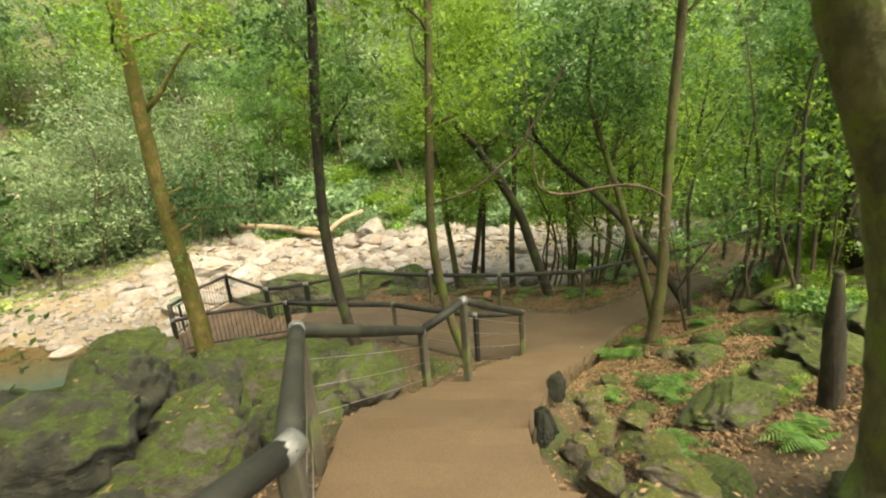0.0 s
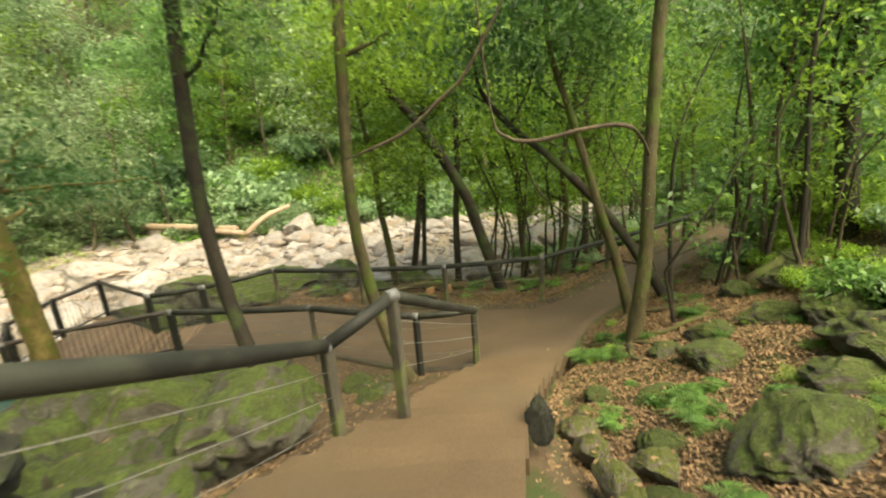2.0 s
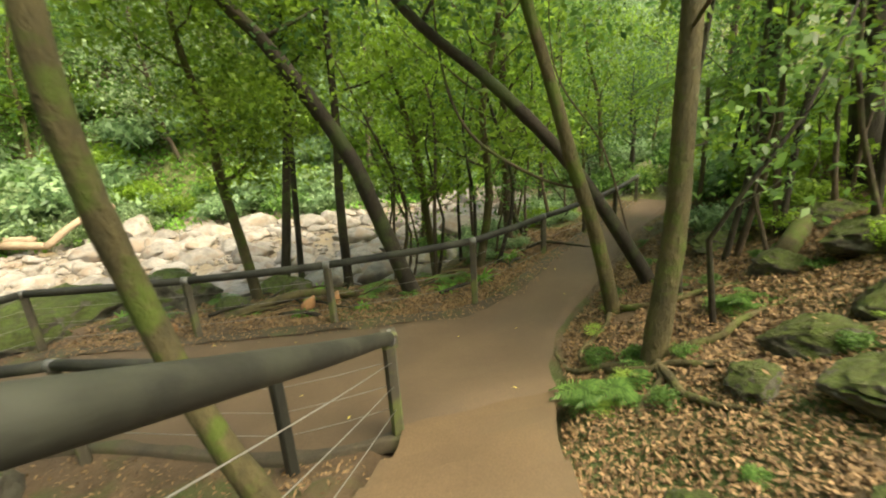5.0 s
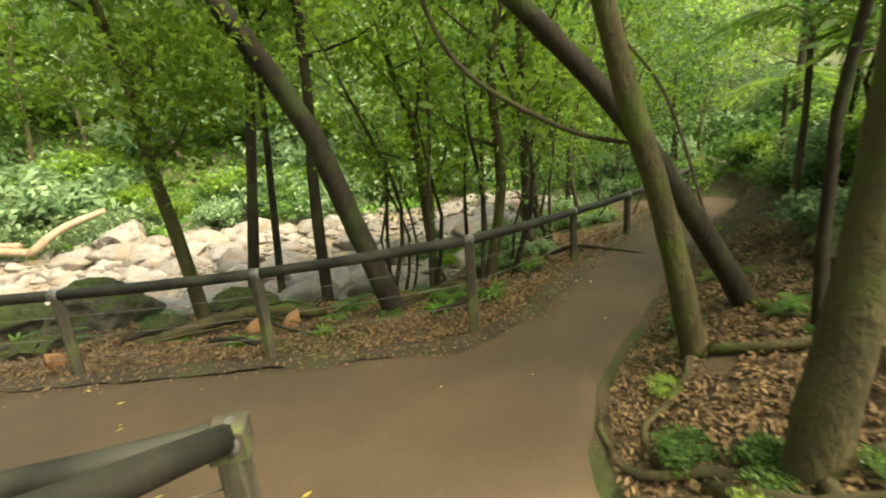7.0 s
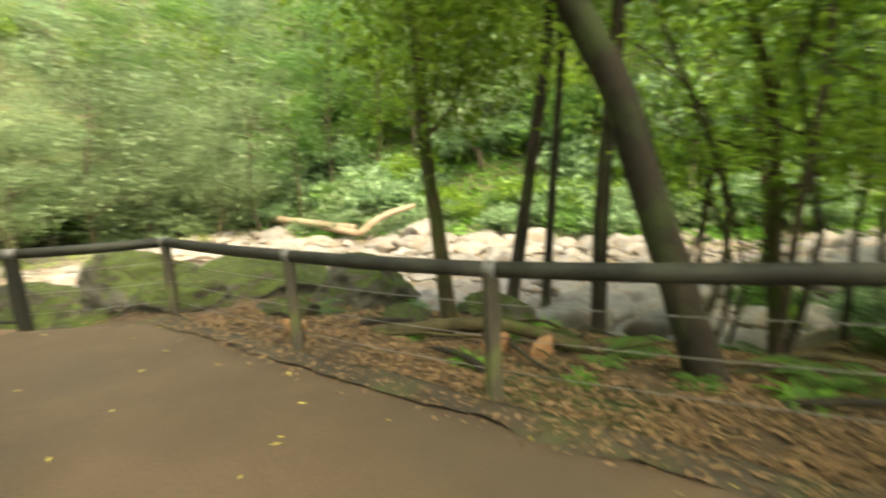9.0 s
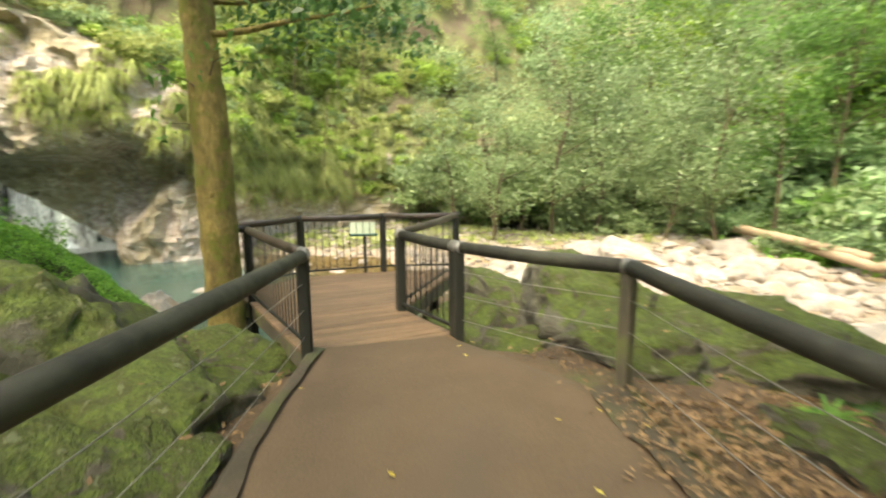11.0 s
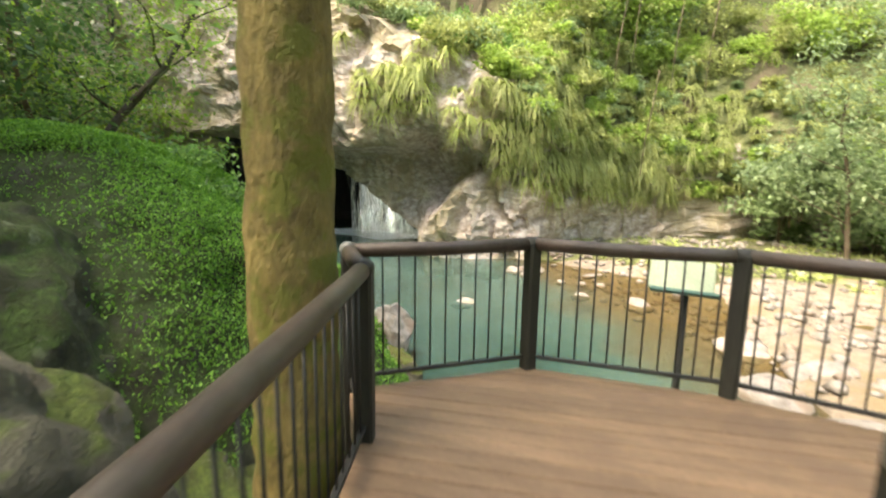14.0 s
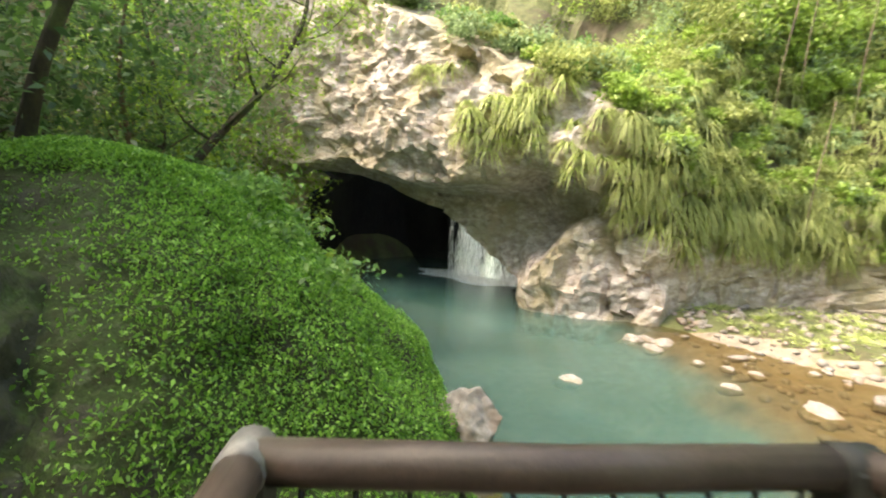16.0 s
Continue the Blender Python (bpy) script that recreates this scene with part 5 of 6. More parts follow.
tree("outcrop_tree", "dark-leaved tree overhanging the ivy outcrop", [(-9.2, 0.4, 1.5), (-9.4, 0.8, 3.4), (-9.9, 1.2, 5.4), (-10.3, 1.4, 7.2)], [0.15, 0.12, 0.1, 0.08], M_DARKBARK, M_LEAF, limbs=11, reach=2.8, low=0.3, per=60, spread=0.5, size=0.12, extend=3.0, group=NEAR)
tree("outcrop_tree", "lime-leaved tree leaning from the outcrop towards the cave", [(-12.0, -1.4, 0.8), (-13.0, -1.1, 2.6), (-14.4, -0.8, 4.4), (-15.4, -0.6, 6.4)], [0.13, 0.11, 0.09, 0.06], M_DARKBARK, M_LIME, limbs=16, reach=2.6, low=0.2, per=80, spread=0.5, size=0.11, extend=2.5, group=NEAR)
# added trees, out of view, whose high crowns darken the boulders by the stairs
for x, yy in ((-3.4, -2.6), (-6.2, -1.4)):
    z = gz(x, yy)
    tree("stairhead_tree", "unseen tree added to shade the boulders beside the stairs", [(x, yy, z), (x + 0.2, yy + 0.3, z + 3), (x + 0.3, yy + 0.8, z + 6), (x + 0.5, yy + 1.2, z + 9)], [0.2, 0.17, 0.15, 0.11], M_BARK, M_LEAF, limbs=14, reach=4.0, low=0.66, per=90, clusters=5, spread=0.7, size=0.17, extend=3.0, group=NEAR)
stump = thing("broken_stump", "dark broken tree stump beside the slope", "stump", at=(5.15, 3.61, gz(5.15, 3.61)))
zs_ = 2.4 - gz(5.15, 3.61)
part("trunk", tube_mesh("trunk", [(0, 0, -0.2), (0, 0, zs_), (-0.08, 0, zs_ + 0.8), (-0.14, -0.02, zs_ + 1.5)], [0.17, 0.12, 0.10, 0.05], M_DARKBARK, 14, 0.12, 0.07), stump)
part("moss_cap", rock_mesh("moss_cap", M_MOSSBARK, 5, 0.3, level=2), stump).matrix_local = pose(-0.14, -0.02, zs_ + 1.5) @ Matrix.Diagonal((0.07, 0.07, 0.12, 1))

# forest trees: a few kinds, planted many times
KINDS = []
for k, (h, leaf, bark, lim, sz) in enumerate([(9, M_LEAF, M_DARKBARK, 13, 0.17), (11, M_DARKLEAF, M_BARK, 14, 0.18), (8, M_LIME, M_MOSSBARK, 12, 0.17), (12, M_LEAF, M_BARK, 15, 0.19), (6, M_DARKLEAF, M_DARKBARK, 11, 0.15), (8, M_PALELEAF, M_BARK, 16, 0.17), (10, M_BLUELEAF, M_BARK, 15, 0.19)]):
    pts = [np.array((0, 0, -0.2))]
    for j in range(4):
        pts.append(pts[-1] + np.array([rng.normal() * 0.28, rng.normal() * 0.28, h / 4]))
    KINDS.append(tree("forest_tree", ["slender rainforest tree with glossy green leaves", "tall dark-leaved rainforest tree", "slim tree with lime-green foliage", "tall brown-barked rainforest tree", "low dark understorey tree", "broad pale grey-green tree beside the creek", "leafy blue-green tree on the far bank"][k],
                      pts, [0.12, 0.1, 0.085, 0.06, 0.025], bark, leaf, limbs=lim, reach=2.6, low=0.1 if k == 5 else 0.25, per=38, clusters=3, spread=0.55, size=sz * 1.22, group="forest trees", sides=7, step=0.6))
first = [True] * 7


def plant(k, x, yy, s, turn):
    m = pose(x, yy, gz(x, yy) - 0.1, 0, 0, turn) @ Matrix.Diagonal((s, s, s, 1))
    if first[k]:
        first[k] = False
        KINDS[k].matrix_basis = m
    else:
        KINDS[k].scale = (1, 1, 1)
        ob = copy_thing(KINDS[k], pose(x, yy, gz(x, yy) - 0.1, 0, 0, turn))
        ob.scale = (s, s, s)


spots = []


def free(x, yy, gap):
    if any(math.hypot(x - a, yy - b) < gap for a, b in spots):
        return False
    if corridor(np.array([x]), np.array([yy]), PATH_S, PATH_N, 1.2)[0] > 0:
        return False
    spots.append((x, yy))
    return True


def scatter(n, xr, yr, gap, kinds, sr, ok=lambda x, yy: True):
    made = tries = 0
    while made < n and tries < 60 * n:
        tries += 1
        x, yy = float(rng.uniform(*xr)), float(rng.uniform(*yr))
        if ok(x, yy) and free(x, yy, gap):
            k = int(rng.choice(kinds))
            plant(k, x, yy, float(rng.uniform(*sr)), float(rng.uniform(0, 360)))
            made += 1


scatter(14, (2.5, 22), (13, 30), 1.9, [0, 2, 2, 3, 4, 2], (0.7, 1.0), lambda x, yy: rail_line(x) + 1.6 < yy < rail_line(x) + 9)
scatter(11, (6.5, 26), (0, 24), 3.0, [0, 2, 3, 2], (0.75, 1.05), lambda x, yy: (x - 4) * 0.71 - (yy - 9.4) * 0.70 > 1.6 and (x > 8 or yy < 6))
scatter(14, (-27, -17), (19, 32), 2.0, [5], (0.7, 1.15), lambda x, yy: x < np.interp(yy, [17, 32], [-23, -16]))
scatter(90, (-44, 40), (32.5, 56), 2.6, [6, 2, 6, 6, 5, 3], (0.9, 1.5))
scatter(26, (-24, -3), (-22, -3), 2.4, [0, 1, 4, 2], (0.8, 1.2), lambda x, yy: (yy < -4 or x > -8) and yy < 9.0 + (x + 6.85) * 1.173)
for _ in range(46):
    i, j = int(rng.integers(0, len(cy))), int(rng.integers(62, rows_up - 4))
    p = cv[i, j]
    if math.hypot(p[0] + 29.6, p[1] + 2.8) > 7:
        k = int(rng.choice([0, 2, 3, 5]))
        s = float(rng.uniform(0.6, 1.0))
        KINDS[k].scale = (1, 1, 1)
        ob = copy_thing(KINDS[k], pose(float(p[0]), float(p[1]), float(p[2]) - 0.3, 0, 0, float(rng.uniform(0, 360))))
        ob.scale = (s, s, s)
for k, x, yy, s in ((4, -9.5, -2.2, 1.1), (4, -6.6, 0.6, 1.0), (0, -5.2, 2.0, 0.7), (1, -12.5, -3.0, 0.9), (0, -8.2, -0.8, 1.1)):
    plant(k, x, yy, s, 40.0 * x)
scatter(8, (-6, 8), (-16, -7), 2.5, [0, 1, 3], (0.9, 1.2))


# ---- shrubs, ferns and hanging plants ----
def bush_mesh(name, n, size, leaf, shape=(1, 1, 0.8), slim=0.45, clumps=26):
    d = unit(rng.normal(size=(clumps, 3)))
    d[:, 2] = np.abs(d[:, 2])
    c = d * rng.uniform(0.45, 1.0, size=(clumps, 1)) * np.array(shape)
    return quads(name, crown_leaves(c, n // clumps, 0.2, size, 1.3, slim), leaf)


def tuft_mesh(name, n, length, material, hang=0.9, width=0.05):
    """Arching blades from one root."""
    out = []
    az = rng.uniform(0, 2 * math.pi, n)
    for a in az:
        ln = length * rng.uniform(0.6, 1.2)
        d = np.array([math.cos(a), math.sin(a), 0])
        s = np.array([-math.sin(a), math.cos(a), 0]) * width * 0.5
        lift = rng.uniform(0.3, 1.2)
        pts = [d * ln * t + np.array([0, 0, ln * (lift * t - hang * 1.6 * t * t)]) for t in (0, 0.35, 0.7, 1.0)]
        for j, w in enumerate((1.0, 0.85, 0.5)):
            w2 = (0.85, 0.5, 0.08)[j]
            out.append([pts[j] - s * w, pts[j] + s * w, pts[j + 1] + s * w2, pts[j + 1] - s * w2])
    return quads(name, np.array(out), material)


BUSH = [bush_mesh("shrub", 1500, 0.165, M_PALELEAF), bush_mesh("shrub", 1500, 0.19, M_LEAF, (1, 1, 0.9)), bush_mesh("shrub", 1500, 0.17, M_FERN, (1.1, 1.1, 0.6), 0.3), bush_mesh("shrub", 1500, 0.17, M_DARKLEAF), bush_mesh("shrub", 1500, 0.165, M_LIME), bush_mesh("shrub", 1500, 0.19, M_BLUELEAF)]
BUSH_LABEL = ["dense pale grey-green shrub on the creek bank", "leafy green shrub on the valley side", "yellow-green ferny shrub on the rock", "dark green understorey shrub", "lime-green shrub on the slope", "blue-green leafy shrub on the far bank"]


def fern_mesh(name, fronds, material):
    """Fronds set with rows of small leaflets."""
    out = []
    for k in range(fronds):
        a = 2 * math.pi * (k + rng.random() * 0.6) / fronds
        d, s = np.array([math.cos(a), math.sin(a), 0]), np.array([-math.sin(a), math.cos(a), 0])
        ln, lift = rng.uniform(0.45, 0.75), rng.uniform(0.5, 1.1)
        for t in np.linspace(0.12, 1, 15):
            c = d * ln * t + np.array([0, 0, ln * (lift * t - 0.85 * t * t)])
            w = 0.15 * math.sin(math.pi * min(1, t * 0.85 + 0.15)) + 0.02
            for side in (-1, 1):
                tip = c + side * s * w + d * 0.05 - np.array([0, 0, 0.03])
                out.append([c - d * 0.014, c + d * 0.014, tip + d * 0.008, tip - d * 0.012])
    return quads(name, np.array(out), material)


FERN = fern_mesh("fern", 15, M_LEAF)
TUFT = [tuft_mesh("fern", 60, 0.9, M_DRYFERN, 0.95, 0.085), tuft_mesh("fern", 60, 0.6, M_IVY, 0.55, 0.09), tuft_mesh("grass_tuft", 60, 0.5, M_GRASS, 0.5, 0.03)]
STEM = tube_mesh("stem", [(0, 0, -0.75), (0.06, 0.03, -0.2), (0.22, 0.1, 0.5)], [0.035, 0.025, 0.01], M_BARK, 6, 0.4)


def shrub(k, x, yy, z, s, group="shrubs of the valley"):
    ob = new("shrub")
    part("foliage", BUSH[k], ob)
    for a in (0.4, 2.5, 4.6):
        part("stem", STEM, ob).rotation_euler = (0, 0, a)
    ob.matrix_world = pose(x, yy, z, 0, 0, float(rng.uniform(0, 360))) @ Matrix.Diagonal((s, s, s * float(rng.uniform(0.8, 1.15)), 1))
    return tagged(ob, BUSH_LABEL[k], "shrub", group)


# far bank of the creek: single shrubs at its foot, one thicket higher up
thicket = {k: [] for k in (0, 1, 4, 5)}
loose = {k: np.array([v.co[:] for v in BUSH[k].vertices]) for k in thicket}
for n_ in range(270):
    if n_ < 90:
        x, yy = float(rng.uniform(-34, 34)), float(rng.uniform(30.8, 33.6))
        shrub(int(rng.choice([0, 5, 5, 4, 1])), x, yy, gz(x, yy) + 0.3, float(rng.uniform(0.8, 1.9)))
        continue
    x, yy = float(rng.uniform(-36, 34)), float(rng.uniform(33, 48))
    k = int(rng.choice([5, 0, 4, 5, 1]))
    turned = loose[k] @ np.array(pose(0, 0, 0, 0, 0, float(rng.uniform(0, 360))).to_3x3()).T
    thicket[k].append((turned * rng.uniform(1.2, 3.0) + [x, yy, gz(x, yy) + 0.5]).reshape(-1, 4, 3))
for k, lab in ((0, "pale grey-green thicket up the far bank"), (1, "leafy green thicket up the far bank"), (4, "lime-green thicket up the far bank"), (5, "blue-green thicket up the far bank")):
    tagged(new("thicket", quads("thicket", np.concatenate(thicket[k]), BUSH[k].materials[0])), lab, "thicket", kind="stuff")
# leafy sprays along the crest of the outcrop
crest = np.array([mound_point(a, r) for a in np.arange(1.75, 2.9, 0.06) for r in (0.35, 0.5, 0.62)])
crest = crest[rng.random(len(crest)) < 0.6] + [0, 0, 0.22]
tagged(new("creeper_sprays", quads("creeper_sprays", crown_leaves(crest, 46, 0.24, 0.13, 0.8, 0.5), M_LEAF)), "glossy sprays of leaves along the crest of the outcrop", "creeper", kind="stuff")
# pale thicket beyond the gravel bar
for _ in range(46):
    yy = float(rng.uniform(17, 32))
    x = float(np.interp(yy, [17, 32], [-29, -20]) - abs(rng.normal()) * 3.0)
    shrub(int(rng.choice([0, 0, 0, 1])), x, yy, max(gz(x, yy), -1.8) + float(rng.uniform(0.3, 3.5)) * min(1, max(0, -x - 22) / 5), float(rng.uniform(1.2, 2.4)))
# hillside over the cliff
cvr = cv.reshape(len(cy), rows_up, 3)
cliff_leaves = {1: [], 2: [], 4: [], 0: []}
HILL = {1: M_LEAF, 2: M_DRYFERN, 4: M_FERN, 0: M_PALELEAF}
north_side = np.where((cy > 6.0) & (cy < 24))[0]
for n_ in range(1120):
    i = int(rng.integers(0, len(cy))) if n_ < 600 else int(rng.choice(north_side))
    yy = cy[i]
    j = int(rng.integers(52, rows_up - 8)) if -10 < yy < 7 else int(rng.integers(45 if yy < 14 else 34, rows_up - 6))
    p = cvr[i, j]
    if math.hypot(p[0] + 29.6, p[1] + 2.8) < 5.4 or noise.noise(Vector(p) * 0.35) < (-0.28 if n_ < 600 else -9):
        continue
    s = float(rng.uniform(0.6, 1.4)) * ((0.55 if yy > 6 and j < 60 else 1.0) if j < 64 else 1.9)
    d = unit(rng.normal(size=(14, 3))) * rng.uniform(0.4, 1.0, size=(14, 1)) * s
    d[:, 0] = np.abs(d[:, 0])
    cliff_leaves[int(rng.choice([1, 2, 4, 2, 0] if yy < 6 else [2, 2, 0, 4, 4]))].append(crown_leaves(d * [1, 1, 0.7] + p, 60, 0.2 * s, 0.17 * (1 + 0.25 * s), 1.2, 0.42))
for k, lab in ((1, "leafy green growth on the cliff"), (2, "yellow-green ferny growth on the cliff"), (4, "lime-green growth on the cliff"), (0, "pale grey-green growth on the cliff")):
    tagged(new("cliff_foliage", quads("cliff_foliage", np.concatenate(cliff_leaves[k]), HILL[k])), lab, "foliage", kind="stuff")
for _ in range(34):
    x, yy = float(rng.uniform(-22, -5)), float(rng.uniform(-10, -1.5))
    if yy > 9.0 + (x + 6.85) * 1.173:
        continue
    shrub(int(rng.choice([1, 4, 4])), x, yy, gz(x, yy) + 0.5, float(rng.uniform(1.0, 2.2)))
# understorey on the slope and the bank
made = 0
while made < 110:
    x, yy = float(rng.uniform(5, 20)), float(rng.uniform(1, 24))
    dr = (x - 4) * 0.71 - (yy - 9.4) * 0.70
    d = yy - rail_line(x)
    if (1.6 < dr < 9 and x > 6.8 or 1.4 < d < 9) and corridor(np.array([x]), np.array([yy]), PATH_S, PATH_N, 1.0)[0] == 0:
        shrub(int(rng.choice([5, 1, 4, 5])), x, yy, gz(x, yy) + 0.1, float(rng.uniform(0.3, 0.75)) * (1.3 if x > 10 else 1.0), "understorey shrubs")
        made += 1

# thicket where the path bends out of sight
for x, yy, s in ((13.6, 17.0, 0.9), (14.4, 18.2, 1.2), (13.2, 18.9, 1.0), (15.2, 17.2, 1.2), (12.6, 15.6, 0.6), (14.0, 15.6, 0.9), (15.6, 19.4, 1.4), (12.4, 19.2, 0.9), (16.4, 16.4, 1.4), (11.0, 14.2, 0.5), (12.0, 14.4, 0.8), (14.8, 14.4, 1.1), (16.8, 18.4, 1.6)):
    shrub(int(rng.choice([2, 4, 1])), x, yy, gz(x, yy) + 0.2, s, "understorey shrubs")
# low seedlings along the foot of the slope
made = 0
while made < 60:
    x, yy = float(rng.uniform(3.8, 9.5)), float(rng.uniform(4.0, 13.5))
    dr = (x - 4) * 0.71 - (yy - 9.4) * 0.70
    if 0.5 < dr < 4.5 and corridor(np.array([x]), np.array([yy]), PATH_S, PATH_N, 0.35)[0] == 0 and x > float(stair_right(yy)) + 0.5:
        ob = new("seedling", BUSH[int(rng.choice([1, 2, 1]))])
        s = float(rng.uniform(0.07, 0.16))
        ob.matrix_world = pose(x, yy, gz(x, yy) + 0.3 * s, 0, 0, 40 * made) @ Matrix.Diagonal((s * 1.2, s * 1.2, s * 0.7, 1))
        tagged(ob, "small green seedling among the leaf litter", "seedling", "seedlings on the slope")
        made += 1


def tuft(k, x, yy, z, s, label, cat="fern", group=""):
    ob = new("fern" if k < 2 else "grass_tuft", TUFT[k])
    ob.matrix_world = pose(x, yy, z, 0, 0, float(rng.uniform(0, 360))) @ Matrix.Diagonal((s, s, s, 1))
    return tagged(ob, label, cat, group)


# hanging ferns on the face of the arch
for yc, zc, n in ((2.0, 4.8, 26), (4.9, 4.3, 7), (-0.6, 6.8, 6), (6.9, 2.6, 18), (8.2, 1.8, 20), (9.6, 2.0, 22), (3.2, 6.0, 8), (11.5, 2.2, 16), (13.5, 2.2, 12), (8.2, 3.9, 22), (9.2, 2.7, 24), (10.2, 1.4, 20), (11.8, 3.6, 14), (7.2, 4.6, 12), (3.4, 5.4, 14), (6.7, 4.5, 8)):
    for _ in range(n):
        yy, zz = yc + rng.normal() * 0.7, zc + rng.normal() * 0.6
        i = int(np.argmin(np.abs(cy - yy)))
        j = int(np.argmin(np.abs(cvr[i, :52, 2] - zz)))
        p = cvr[i, j]
        tuft(0, float(p[0]) + 0.1, float(p[1]), float(p[2]), float(rng.uniform(0.55, 1.0)), "arching yellow-green fern hanging from the cliff", group="cliff ferns")
# ferny curtains on the valley side beyond the arch
blades = np.array([v.co[:] for v in TUFT[0].vertices])
curtain = []
for n_ in range(560):
    i, j = int(rng.choice(north_side)), int(rng.integers(30 if n_ % 3 else 46, 77))
    p = cvr[i, j]
    turned = blades @ np.array(pose(0, 0, 0, 0, 0, float(rng.uniform(0, 360))).to_3x3()).T
    curtain.append((turned * rng.uniform(0.5, 1.05) + p + [0.2, 0, 0.1]).reshape(-1, 4, 3))
tagged(new("fern_curtain", quads("fern_curtain", np.concatenate(curtain), M_DRYFERN)), "curtain of yellow-green ferns down the valley side", "ferns", kind="stuff")
for x, yy, s in ((9.4, 10.9, 0.6), (10.2, 11.8, 0.7), (8.8, 10.2, 0.5), (11.2, 12.6, 0.8), (10.6, 10.6, 0.7), (12.2, 13.4, 0.9), (9.8, 9.6, 0.6), (8.0, 9.6, 0.4), (11.6, 11.6, 0.9)):
    shrub(4, x, yy, gz(x, yy) + 0.15, s, "understorey shrubs")
for x, yy, s in ((4.0, 8.05, 0.8), (4.2, 7.85, 0.7), (3.85, 8.2, 0.5), (-1.3, 7.3, 0.7), (-1.1, 7.0, 0.6), (4.3, 5.3, 0.7), (4.0, 4.8, 0.6), (3.6, 3.4, 0.6), (5.9, 8.2, 0.6), (2.4, 14.2, 0.7), (4.0, 13.6, 0.8), (5.2, 15.0, 0.9), (6.2, 9.6, 0.5), (4.6, 3.0, 0.7), (3.3, 5.3, 0.5)):
    ob = new("fern", FERN)
    ob.matrix_world = pose(x, yy, gz(x, yy), 0, 0, 77 * x) @ Matrix.Diagonal((s, s, s, 1))
    tagged(ob, "low green fern growing among leaf litter", "fern", "ground ferns")
gb = []
for _ in range(90):
    yy = float(rng.uniform(9, 30))
    x = float(np.interp(yy, [6.5, 12.5, 20, 34], [-26, -23.5, -20.5, -18]) - abs(rng.normal()) * 2.5)
    gb.append((x, yy))
for x, yy in gb:
    tuft(2, x, yy, gz(x, yy), float(rng.uniform(0.6, 1.3)), "tuft of grass on the gravel bank", "grass", "bank grass")

# ---- saplings, lianas and logs ----
for i in range(46):
    for _ in range(40):
        x, yy = float(rng.uniform(3, 12)), float(rng.uniform(8, 18))
        d, dr = yy - rail_line(x), (x - 4) * 0.71 - (yy - 9.4) * 0.70
        if (0.8 < d < 6 or 1.3 < dr < 5) and corridor(np.array([x]), np.array([yy]), PATH_S, PATH_N, 0.6)[0] == 0:
            break
    h = float(rng.uniform(1.8, 7.0))
    b = np.array((x, yy, gz(x, yy)))
    tree("sapling", "thin sapling with sparse leaves beside the path", [b, b + [rng.normal() * 0.22, rng.normal() * 0.22, h * 0.3], b + [rng.normal() * 0.4, rng.normal() * 0.4, h * 0.65], b + [rng.normal() * 0.7, rng.normal() * 0.7, h]], [0.014 + 0.006 * h, 0.01 + 0.004 * h, 0.008], M_BARK if i % 3 else M_DARKBARK, M_LEAF if i % 2 else M_LIME, limbs=5, reach=0.7, low=0.35, per=16, clusters=1, spread=0.22, size=0.12, group="saplings", sides=6, step=0.6)
for lab, pts, r in (("twisted brown liana hanging over the stairs", [(1.97, 6.57, 6.7), (2.14, 6.55, 4.79), (2.31, 6.52, 4.44), (2.66, 6.47, 4.37), (3.16, 6.4, 4.46), (3.46, 6.36, 4.49), (3.8, 6.5, 4.44), (4.3, 7.3, 4.2), (4.8, 8.2, 3.9)], 0.026),
                    ("slanting bare branch above the handrail", [(0.3, 6.5, 4.3), (0.69, 6.34, 4.42), (1.17, 6.27, 4.61), (1.6, 6.2, 4.95), (1.88, 6.16, 5.21), (2.6, 6.0, 6.4)], 0.022),
                    ("looping vine beside the path", [(3.2, 10.9, 6.0), (3.3, 11.0, 4.0), (3.6, 10.8, 3.0), (4.3, 10.3, 2.4), (4.78, 9.86, 2.22)], 0.022),
                    ("hanging vine over the path", [(5.6, 12.2, 6.5), (5.5, 12.0, 4.0), (5.95, 11.2, 2.6), (6.1, 10.6, 1.2), (6.2, 10.25, 0.6)], 0.016)):
    v = new("liana", tube_mesh("liana", pts, [r * 0.3, r, r * 1.1, r * 0.7], M_BARK, 7, 0.12, 0.07))
    tagged(v, lab, "vine", "lianas")
